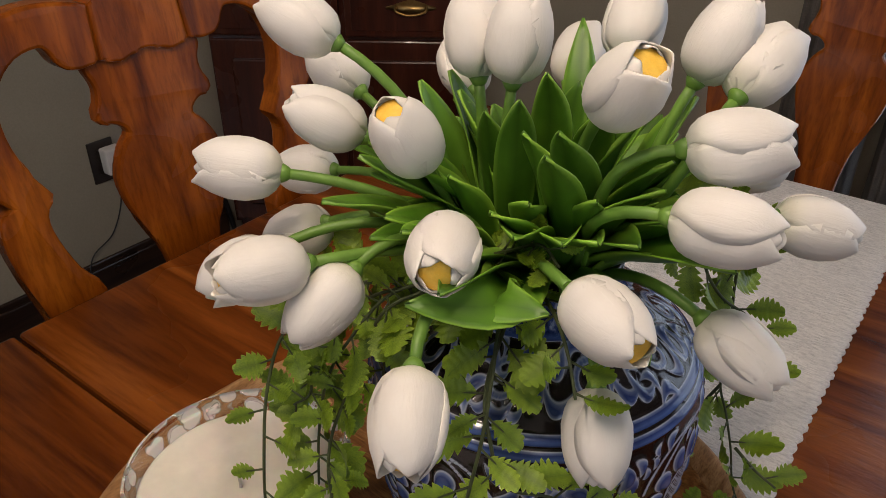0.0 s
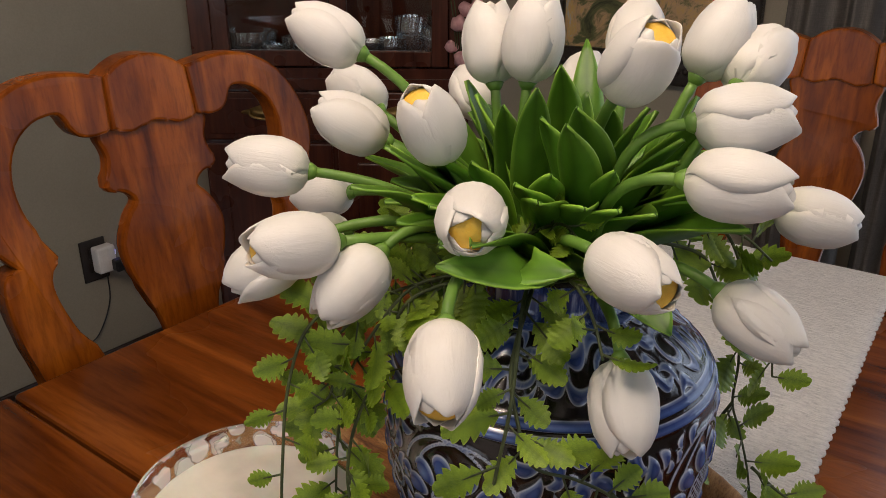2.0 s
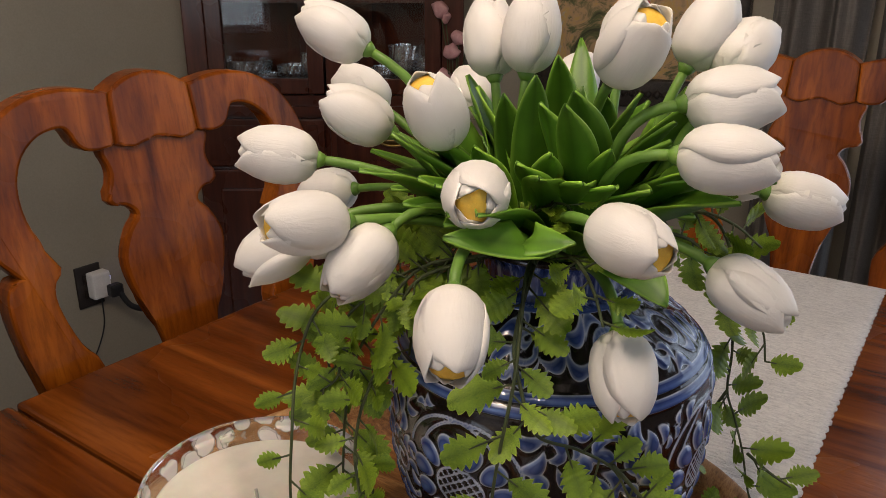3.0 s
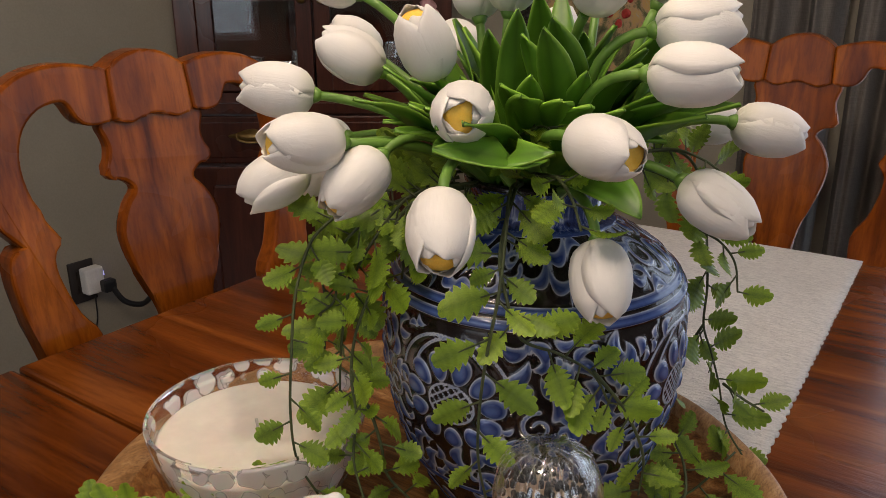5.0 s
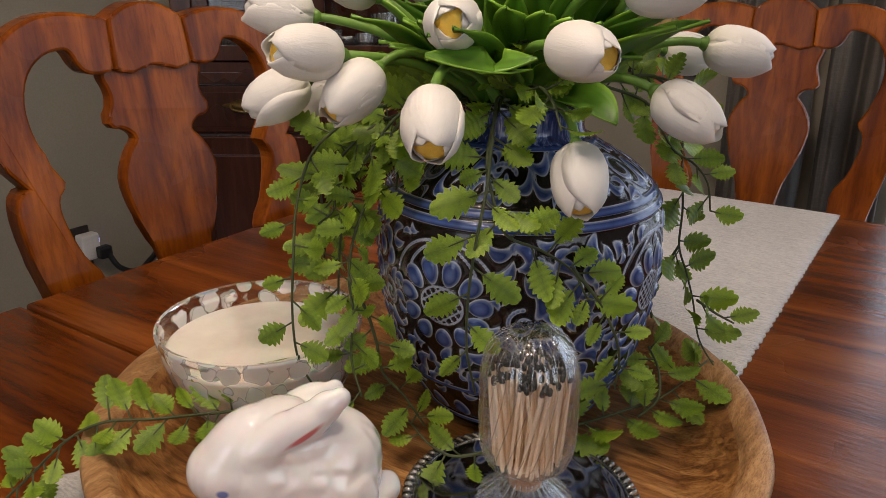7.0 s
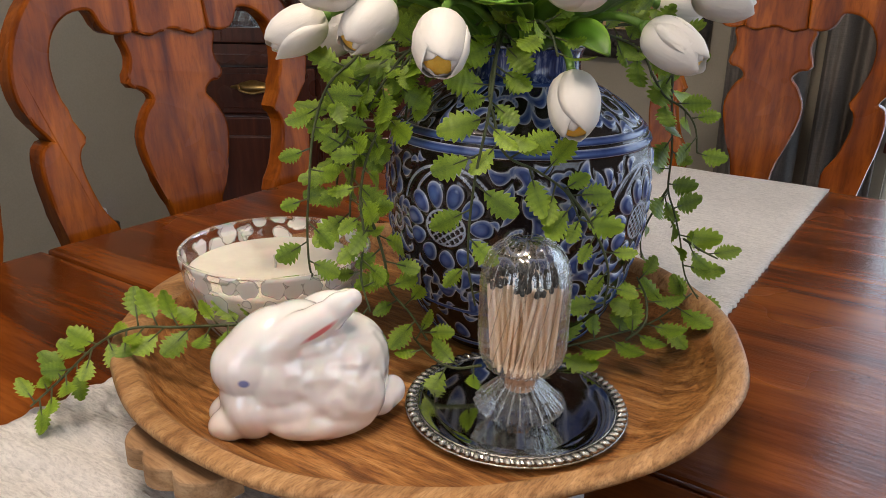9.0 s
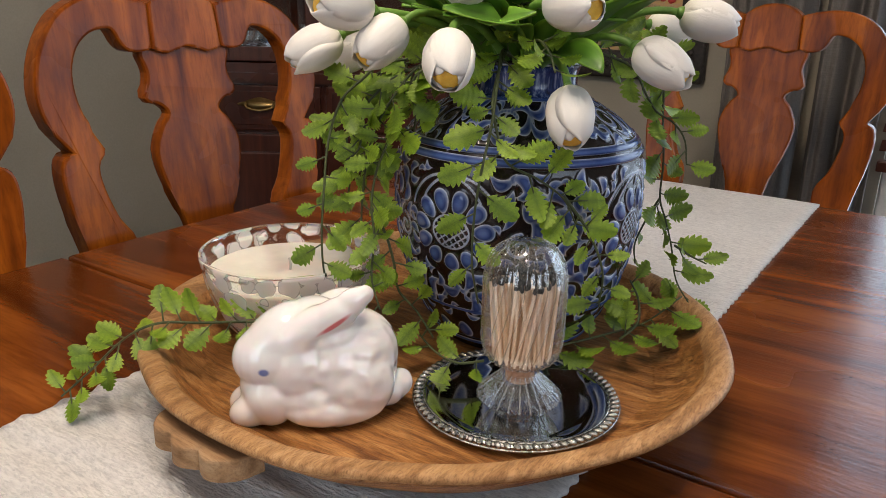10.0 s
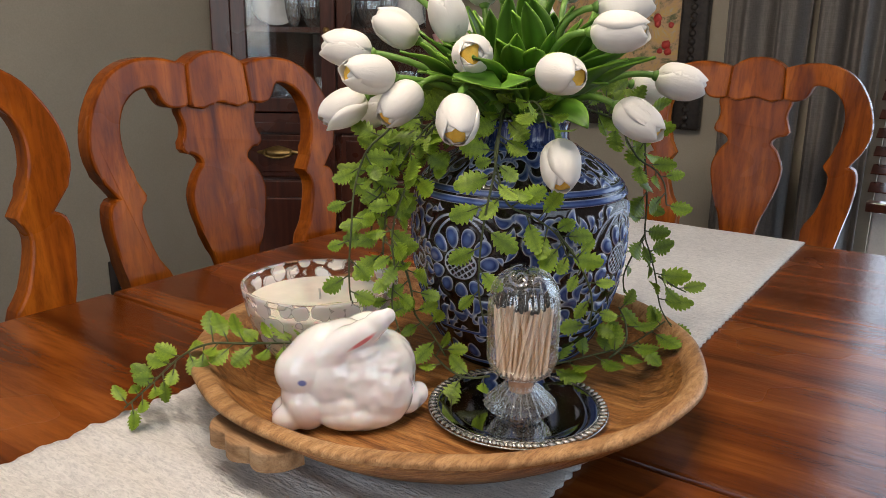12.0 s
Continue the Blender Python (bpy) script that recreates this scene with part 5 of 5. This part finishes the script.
vine([(-0.237, 0.205, 0.912), (-0.222, 0.203, 0.894), (-0.214, 0.203, 0.873), (-0.211, 0.205, 0.851), (-0.197, 0.210, 0.835), (-0.185, 0.215, 0.815)], 0.0105, SIZE, 23)
vine([(-0.215, 0.290, 1.020), (-0.263, 0.260, 1.009), (-0.285, 0.250, 0.987), (-0.295, 0.245, 0.955), (-0.287, 0.240, 0.929), (-0.290, 0.238, 0.900)], 0.0095, 0.024, 9)
vine([(-0.200, 0.275, 1.020), (-0.232, 0.250, 1.011), (-0.247, 0.235, 0.999), (-0.263, 0.225, 0.977), (-0.256, 0.215, 0.954), (-0.266, 0.210, 0.942)], 0.0085, SIZE, 8)
vine([(-0.195, 0.275, 1.022), (-0.222, 0.250, 1.016), (-0.238, 0.232, 0.990), (-0.250, 0.222, 0.960), (-0.252, 0.214, 0.925), (-0.250, 0.208, 0.89)], 0.0085, 0.024, 22)
vine([(-0.215, 0.300, 1.022), (-0.258, 0.275, 1.016), (-0.285, 0.265, 0.997), (-0.298, 0.258, 0.970)], 0.010, 0.023, 11)
vine([(-0.195, 0.280, 1.022), (-0.212, 0.255, 1.014), (-0.222, 0.245, 0.990), (-0.224, 0.240, 0.965)], 0.009, 0.020, 10)
# down the vase's middle
vine([(-0.172, 0.290, 1.022), (-0.154, 0.247, 1.028), (-0.148, 0.232, 1.006), (-0.144, 0.220, 0.981), (-0.144, 0.208, 0.948), (-0.146, 0.205, 0.918), (-0.147, 0.206, 0.885), (-0.143, 0.210, 0.855)], 0.018, SIZE, 3, start=0.03)
vine([(-0.170, 0.290, 1.022), (-0.152, 0.247, 1.026), (-0.151, 0.232, 0.997), (-0.142, 0.224, 0.977), (-0.131, 0.221, 0.957), (-0.116, 0.238, 0.945), (-0.103, 0.254, 0.930), (-0.095, 0.260, 0.912)], 0.0105, 0.023, 4, start=0.025)
vine([(-0.103, 0.254, 0.932), (-0.088, 0.268, 0.905), (-0.078, 0.276, 0.875), (-0.080, 0.280, 0.845)], 0.0115, 0.020, 12)
# right of the vase
vine([(-0.150, 0.365, 1.026), (-0.115, 0.408, 1.028), (-0.099, 0.424, 1.000), (-0.095, 0.425, 0.971), (-0.091, 0.428, 0.930), (-0.091, 0.430, 0.898), (-0.083, 0.428, 0.879), (-0.073, 0.420, 0.859), (-0.063, 0.412, 0.832), (-0.047, 0.405, 0.815)], 0.0125, 0.025, 5, start=0.03)
vine([(-0.140, 0.365, 1.026), (-0.116, 0.395, 1.012), (-0.104, 0.400, 0.992), (-0.096, 0.410, 0.976), (-0.082, 0.415, 0.967), (-0.071, 0.415, 0.954), (-0.067, 0.415, 0.934)], 0.0115, 0.024, 7)
vine([(-0.145, 0.370, 1.026), (-0.120, 0.402, 1.030), (-0.098, 0.415, 1.022), (-0.080, 0.420, 1.008)], 0.0115, 0.024, 6)
vine([(-0.091, 0.430, 0.898), (-0.099, 0.425, 0.879), (-0.106, 0.420, 0.855), (-0.104, 0.420, 0.836)], 0.0125, 0.024, 24)
vine([(-0.070, 0.420, 0.860), (-0.053, 0.412, 0.856), (-0.038, 0.408, 0.853)], 0.0105, 0.023, 25)
# lying in the tray and over its rim
vine([(-0.130, 0.265, 0.800), (-0.108, 0.290, 0.803), (-0.085, 0.318, 0.808), (-0.066, 0.350, 0.812), (-0.050, 0.390, 0.826)], 0.0115, 0.024, 13, (0.3, -0.4, 0.8), label=LYING)
vine([(-0.075, 0.318, 0.806), (-0.066, 0.330, 0.818), (-0.072, 0.345, 0.832), (-0.085, 0.358, 0.842)], 0.0115, 0.023, 26, (0.3, -0.5, 0.8), label=LYING)
vine([(-0.145, 0.225, 0.803), (-0.160, 0.212, 0.802), (-0.178, 0.210, 0.806), (-0.200, 0.218, 0.812)], 0.011, SIZE, 14, (0.3, -0.4, 0.8), label=LYING)
vine([(-0.262, 0.178, 0.822), (-0.300, 0.133, 0.826), (-0.318, 0.105, 0.830), (-0.338, 0.083, 0.832), (-0.354, 0.066, 0.822), (-0.374, 0.048, 0.797), (-0.389, 0.032, 0.778)], 0.0068, 0.021, 15, (0.3, -0.5, 0.8), label="green artificial fern vine trailing over the tray's rim")
# among the tulip stems
vine([(-0.195, 0.285, 1.030), (-0.168, 0.272, 1.050), (-0.150, 0.272, 1.060), (-0.136, 0.266, 1.056)], 0.006, 0.015, 16, (0.3, -0.5, 0.8))
vine([(-0.160, 0.285, 1.030), (-0.132, 0.258, 1.036), (-0.116, 0.243, 1.030), (-0.105, 0.232, 1.018)], 0.007, 0.018, 17, (0.3, -0.5, 0.8))


# ---- candle in a confetti-glass bowl ----
def confetti_glass():
    material, tree, shader = nodes_of("confetti_glass")
    cell = tree.nodes.new("ShaderNodeTexVoronoi")
    cell.inputs["Scale"].default_value, cell.inputs["Randomness"].default_value = 60, 0.8
    warp = noise_node(tree, coords_node(tree), 60, 2)
    tree.links.new(mixed(tree, coords_node(tree), warp.outputs["Color"], 0.012), cell.inputs["Vector"])
    mask = ramp_node(tree, [(0.44, (0.86, 0.86, 0.86)), (0.50, (0, 0, 0))])
    tree.links.new(cell.outputs["Distance"], mask.inputs[0])
    shader.inputs["Base Color"].default_value = (0.72, 0.70, 0.68, 1)
    shader.inputs["Roughness"].default_value = 0.12
    shader.inputs["Subsurface Weight"].default_value = 0.3
    shader.inputs["Subsurface Scale"].default_value = 0.01
    through, shine = tree.nodes.new("ShaderNodeBsdfTransparent"), tree.nodes.new("ShaderNodeBsdfGlossy")
    through.inputs[0].default_value, shine.inputs["Roughness"].default_value = (0.96, 0.95, 0.94, 1), 0.02
    fresnel = gloss_at_edge(tree)
    clear = tree.nodes.new("ShaderNodeMixShader")
    tree.links.new(fresnel.outputs[0], clear.inputs[0])
    tree.links.new(through.outputs[0], clear.inputs[1])
    tree.links.new(shine.outputs[0], clear.inputs[2])
    mix = tree.nodes.new("ShaderNodeMixShader")
    tree.links.new(mask.outputs[0], mix.inputs[0])
    tree.links.new(clear.outputs[0], mix.inputs[1])
    tree.links.new(shader.outputs[0], mix.inputs[2])
    tree.links.new(mix.outputs[0], tree.nodes["Material Output"].inputs[0])
    return material


IN_TRAY = TRAY.z + FLOOR_Z + 0.0006
candle = thing("bowl_candle", pose(-0.325, 0.206, IN_TRAY) @ Matrix.Diagonal((0.985, 0.985, 0.95, 1)), "white candle in a white-speckled clear glass bowl in the tray", "candle")
bowl_out = [(p.x, p.y) for p in smooth_line([(0.034, 0.0, 0), (0.044, 0.004, 0), (0.057, 0.018, 0), (0.068, 0.043, 0), (0.0735, 0.066, 0), (0.0755, 0.0785, 0)], 5)]
bowl_in = [(r - 0.0028, z + 0.003 if z < 0.07 else z) for r, z in reversed(bowl_out)]
part("glass_bowl", lathe(bowl_out + [(0.0745, 0.0795)] + bowl_in, 96), confetti_glass(), candle, "speckled glass bowl").visible_shadow = False
part("rim", lathe([(0.0732, 0.0775), (0.0752, 0.0798), (0.0738, 0.0808), (0.0724, 0.0795)], 96, caps=False), CLEAR_GLASS, candle)
wax_side = [(r - 0.0032, z) for r, z in bowl_out if 0.006 < z < 0.064]
top_r = wax_side[-1][0]
part("wax", lathe([(0.002, 0.0062)] + wax_side + [(top_r - 0.002, wax_side[-1][1] + 0.0006), (top_r * 0.6, wax_side[-1][1]), (0.002, wax_side[-1][1] - 0.0006)], 64), WAX, candle, "smooth white wax")
WICK = plain("wick", (0.45, 0.43, 0.40), (0.58, 0.56, 0.52), 300, 0.9, 0.3)
part("wick", tube(smooth_line([(0.002, -0.004, 0.058), (0.003, -0.004, 0.066), (0.001, -0.003, 0.072)], 4), 0.0011, 6), WICK, candle, "white cotton wick")


# ---- porcelain rabbit ----
def rabbit_material():
    material, tree, shader = nodes_of("glazed_porcelain")
    tc = tree.nodes.new("ShaderNodeTexCoord")
    big = noise_node(tree, tc.outputs["Object"], 28, 2)
    ramp = ramp_node(tree, [(0.35, (0.79, 0.775, 0.785)), (0.65, (0.84, 0.83, 0.835))])
    tree.links.new(big.outputs[0], ramp.inputs[0])
    col = ramp.outputs[0]

    def daub(col, centre, scale, turn, colour, soft):
        mp = tree.nodes.new("ShaderNodeMapping")
        mp.vector_type = "TEXTURE"
        mp.inputs["Location"].default_value, mp.inputs["Scale"].default_value = centre, scale
        mp.inputs["Rotation"].default_value = [radians(a) for a in turn]
        tree.links.new(tc.outputs["Object"], mp.inputs["Vector"])
        size = tree.nodes.new("ShaderNodeVectorMath")
        size.operation = "LENGTH"
        tree.links.new(mp.outputs[0], size.inputs[0])
        near = ramp_node(tree, [(soft, (1, 1, 1)), (1.0, (0, 0, 0))])
        tree.links.new(size.outputs["Value"], near.inputs[0])
        return mixed(tree, col, colour, near.outputs[0])
    for s in (-1, 1):
        col = daub(col, (-0.041, s * 0.022, 0.0445), (0.0046, 0.012, 0.0032), (0, 0, 0), (0.18, 0.23, 0.52), 0.6)
        col = daub(col, (0.010, s * 0.028, 0.0755), (0.0165, 0.012, 0.0024), (0, -30, 0), (0.60, 0.17, 0.19), 0.5)
    tree.links.new(col, shader.inputs["Base Color"])
    shader.inputs["Roughness"].default_value = 0.12
    shader.inputs["Coat Weight"].default_value, shader.inputs["Coat Roughness"].default_value = 1.0, 0.015
    # curls of fur on the body under the glaze, none on the face and ears
    where = tree.nodes.new("ShaderNodeSeparateXYZ")
    tree.links.new(tc.outputs["Object"], where.inputs[0])
    along = ramp_node(tree, [(0.47, (0, 0, 0)), (0.50, (1, 1, 1))])
    shift = tree.nodes.new("ShaderNodeMath")
    shift.operation, shift.inputs[1].default_value = "ADD", 0.5
    tree.links.new(where.outputs["X"], shift.inputs[0])
    tree.links.new(shift.outputs[0], along.inputs[0])
    below = ramp_node(tree, [(0.066, (1, 1, 1)), (0.074, (0, 0, 0))])
    tree.links.new(where.outputs["Z"], below.inputs[0])
    curls = noise_node(tree, tc.outputs["Object"], 105, 0.0, 0.4, 0.0)
    fur = mixed(tree, curls.outputs[0], mixed(tree, along.outputs[0], below.outputs[0], 1.0, "MULTIPLY"), 1.0, "MULTIPLY")
    relief = bump_to(tree, shader, fur, 0.50, 0.0045)
    tree.links.new(relief.outputs[0], shader.inputs["Coat Normal"])
    shader.inputs["Subsurface Weight"].default_value, shader.inputs["Subsurface Scale"].default_value = 0.15, 0.01
    return material


def rabbit():
    """A crouching rabbit of glazed porcelain; it faces -x, its ears laid back."""
    bm = bmesh.new()

    def blob(x, y, z, sx, sy, sz, pitch=0.0, yaw=0.0):
        made = bmesh.ops.create_uvsphere(bm, u_segments=20, v_segments=12, radius=1.0)["verts"]
        m = pose(x, y, z, 0, pitch, yaw) @ Matrix.Diagonal((sx, sy, sz, 1))
        bmesh.ops.transform(bm, matrix=m, verts=made)
    # body, rump and belly
    blob(0.018, 0, 0.036, 0.0435, 0.034, 0.0385)
    blob(0.030, 0, 0.040, 0.031, 0.031, 0.033)
    blob(0.002, 0, 0.020, 0.050, 0.033, 0.021)
    blob(-0.014, 0, 0.040, 0.034, 0.030, 0.034)
    blob(0.027, 0, 0.045, 0.035, 0.031, 0.031)
    blob(-0.041, 0, 0.026, 0.0185, 0.021, 0.021)
    # head, brow and muzzle
    blob(-0.033, 0, 0.047, 0.0300, 0.0255, 0.0245, -12)
    blob(-0.0455, 0, 0.0455, 0.0185, 0.0185, 0.0190)
    blob(-0.0325, 0, 0.0570, 0.035, 0.0230, 0.0190, -42)
    blob(-0.014, 0, 0.0625, 0.034, 0.0265, 0.0200, -28)
    blob(0.010, 0, 0.0625, 0.032, 0.0265, 0.0170, -12)
    for s in (-1, 1):
        low = 0.007 if s > 0 else 0.0
        # forepaws, chest and haunches
        blob(-0.051, s * 0.009, 0.0105, 0.0175, 0.0135, 0.0115, -10)
        blob(-0.036, s * 0.010, 0.0195, 0.0205, 0.018, 0.0205, -30)
        blob(0.026, s * 0.020, 0.028, 0.030, 0.016, 0.027)
        blob(0.010, s * 0.022, 0.012, 0.038, 0.014, 0.0125)
        # ears laid back, their tips lifted
        blob(-0.012, s * 0.0145, 0.0680 - low, 0.028, 0.0125, 0.0125, -34, s * 4)
        blob(0.008, s * 0.0165, 0.0770 - low, 0.026, 0.0110, 0.0120, -27, s * 4)
        blob(0.0230, s * 0.0180, 0.0870 - 2 * low, 0.0145, 0.0080, 0.0100, -32, s * 4)
        blob(0.0335, s * 0.0185, 0.0930 - 2 * low, 0.0070, 0.0050, 0.0070, -45, s * 5)
    # tail
    blob(0.0625, 0, 0.0165, 0.0115, 0.0125, 0.0100, -30)
    blob(0.052, 0, 0.014, 0.016, 0.018, 0.013)
    for v in bm.verts:
        v.co.z = max(v.co.z, 0.0)
    ob = new("rabbit_figurine", mesh_of("rabbit_figurine", bm, rabbit_material()))
    mod = ob.modifiers.new("shell", "REMESH")
    mod.mode, mod.voxel_size, mod.use_smooth_shade = "VOXEL", 0.0012, True
    soft = ob.modifiers.new("glaze", "SMOOTH")
    soft.factor, soft.iterations = 0.5, 16
    ob.matrix_world = pose(-0.2155, 0.121, IN_TRAY - 0.0003, 0, 0, 48) @ Matrix.Diagonal((0.90, 0.93, 0.99, 1))
    return tagged(ob, "glossy white porcelain rabbit with pink ear and blue eye", "figurine")


rabbit()

# ---- silver plate ----
plate = thing("silver_plate", pose(-0.111, 0.214, IN_TRAY) @ Matrix.Diagonal((0.965, 0.965, 1, 1)), "round silver plate with a beaded rim in the wooden tray", "plate")
part("dish", lathe([(0.03, 0.0), (0.05, 0.0), (0.056, 0.0015), (0.068, 0.0045), (0.0735, 0.005), (0.0735, 0.0062), (0.068, 0.0062), (0.0565, 0.0032), (0.051, 0.0017), (0.002, 0.0016)], 96), SILVER, plate, "mirror-bright dish")
bead_bm = bmesh.new()
bmesh.ops.create_icosphere(bead_bm, subdivisions=2, radius=1.0)
bmesh.ops.transform(bead_bm, matrix=Matrix.Diagonal((0.0042, 0.0024, 0.0024, 1)), verts=bead_bm.verts)
BEAD = mesh_of("bead", bead_bm, SILVER_AGED)
for k in range(72):
    share("bead", BEAD, plate, Matrix.Rotation(2 * math.pi * k / 72, 4, "Z") @ pose(0.0730, 0, 0.0064, 0, 0, 24))
for r, z in ((0.0688, 0.0066), (0.0765, 0.0052)):
    part("rim_wire", lathe([(r + 0.0009 * math.cos(t), z + 0.0009 * math.sin(t)) for t in [2 * math.pi * q / 8 for q in range(9)]], 96, caps=False), SILVER_AGED, plate)

# ---- glass match holder ----
ON_PLATE = IN_TRAY + 0.0018
HOLD = Vector((-0.1025, 0.2025, ON_PLATE))
holder = thing("match_cloche", Matrix.Translation(HOLD) @ Matrix.Diagonal((0.955, 0.955, 1, 1)), "fluted glass match holder with cork and dome on a plate", "match holder")


def flutes(a, z):
    return 1 + (0.05 if z < 0.034 else 0.030 * min(1.0, max(0.0, (0.122 - z) / 0.02))) * abs(math.sin(12 * a + (0 if z < 0.04 else 14 * (z - 0.04))))


part("foot", lathe([(0.010, 0.0), (0.018, 0.0), (0.0195, 0.0025), (0.0215, 0.0065), (0.0285, 0.0110), (0.0295, 0.0125), (0.0285, 0.0145), (0.021, 0.0215), (0.0140, 0.028), (0.0118, 0.031), (0.0085, 0.031), (0.0105, 0.027), (0.018, 0.020), (0.0240, 0.0135), (0.018, 0.0085), (0.015, 0.004), (0.003, 0.0035)], 96, flutes), DOME_GLASS, holder, "fluted glass foot").visible_shadow = False
part("cork", lathe([(0.002, 0.0245), (0.0103, 0.0245), (0.0108, 0.0345), (0.0098, 0.0395), (0.002, 0.0395)], 24), CORK, holder, "brown cork stopper")
dome_out = [(0.0115, 0.0345), (0.0175, 0.037), (0.0245, 0.0425), (0.0282, 0.052), (0.0288, 0.07), (0.0289, 0.092), (0.0285, 0.1), (0.026, 0.111), (0.0205, 0.1195), (0.0125, 0.1245), (0.004, 0.126), (0.0008, 0.1262)]
part("dome", lathe(dome_out + [(max(0.0004, r - 0.0011), z - (0.0011 if z > 0.1 else 0.0)) for r, z in reversed(dome_out[:-1])], 144, flutes, caps=False), DOME_GLASS, holder, "fluted clear glass dome").visible_shadow = False

RIB_GLASS = thin_glass("rib_glass", (0.93, 0.95, 0.95), 0.12, 0.7, 0.20)
FOOT_RIB = mesh_of("rib", tube(smooth_line([(0.0125, 0, 0.0305), (0.0150, 0, 0.0275), (0.0222, 0, 0.0212), (0.0298, 0, 0.0140), (0.0303, 0, 0.0120), (0.0222, 0, 0.0062)], 4), 0.00075, 6), RIB_GLASS)
DOME_RIB = mesh_of("rib", tube(smooth_line([(r * 1.022 * math.cos(q), r * 1.022 * math.sin(q), z) for r, z, q in ((0.0180, 0.0375, 0.0), (0.0248, 0.0428, 0.1), (0.0287, 0.054, 0.25), (0.0291, 0.072, 0.45), (0.0291, 0.092, 0.62), (0.0287, 0.1005, 0.66), (0.0262, 0.1115, 0.68), (0.0207, 0.1199, 0.68), (0.0110, 0.1254, 0.68))], 3), 0.00042, 5), RIB_GLASS)
for k in range(24):
    share("rib", FOOT_RIB, holder, Matrix.Rotation(2 * math.pi * k / 24, 4, "Z"), "glass rib of the foot").visible_shadow = False
    share("rib", DOME_RIB, holder, Matrix.Rotation(2 * math.pi * (k + 0.4) / 24, 4, "Z"), "glass rib of the dome").visible_shadow = False

rng = random.Random(31)
STICK = mesh_of("stick", box(-0.0009, 0.0009, -0.0009, 0.0009, 0.0, 0.058), MATCH_WOOD, False)
TIP_BM = bmesh.new()
bmesh.ops.create_icosphere(TIP_BM, subdivisions=1, radius=1.0)
bmesh.ops.transform(TIP_BM, matrix=pose(0, 0, 0.0585) @ Matrix.Diagonal((0.00175, 0.00175, 0.0034, 1)), verts=TIP_BM.verts)
TIP = mesh_of("match_tip", TIP_BM, MATCH_HEAD)
for k in range(88):
    r, a = 0.0200 * math.sqrt((k + 0.5) / 88), 2.399963 * k
    low = Vector((r * math.cos(a), r * math.sin(a), 0.041))
    r2, a2 = min(0.0245, r * 1.20 + rng.uniform(-0.001, 0.002)), a + rng.uniform(-0.5, 0.5)
    high = Vector((r2 * math.cos(a2), r2 * math.sin(a2), 0.041 + rng.uniform(0.054, 0.06)))
    match = thing("match", Matrix.Translation(HOLD + low) @ aim(high - low, rng.uniform(0, 3)), "pale wooden match with a black head in the glass dome", "match", "matches in the dome")
    share("stick", STICK, match)
    share("match_tip", TIP, match, None, "black match head")
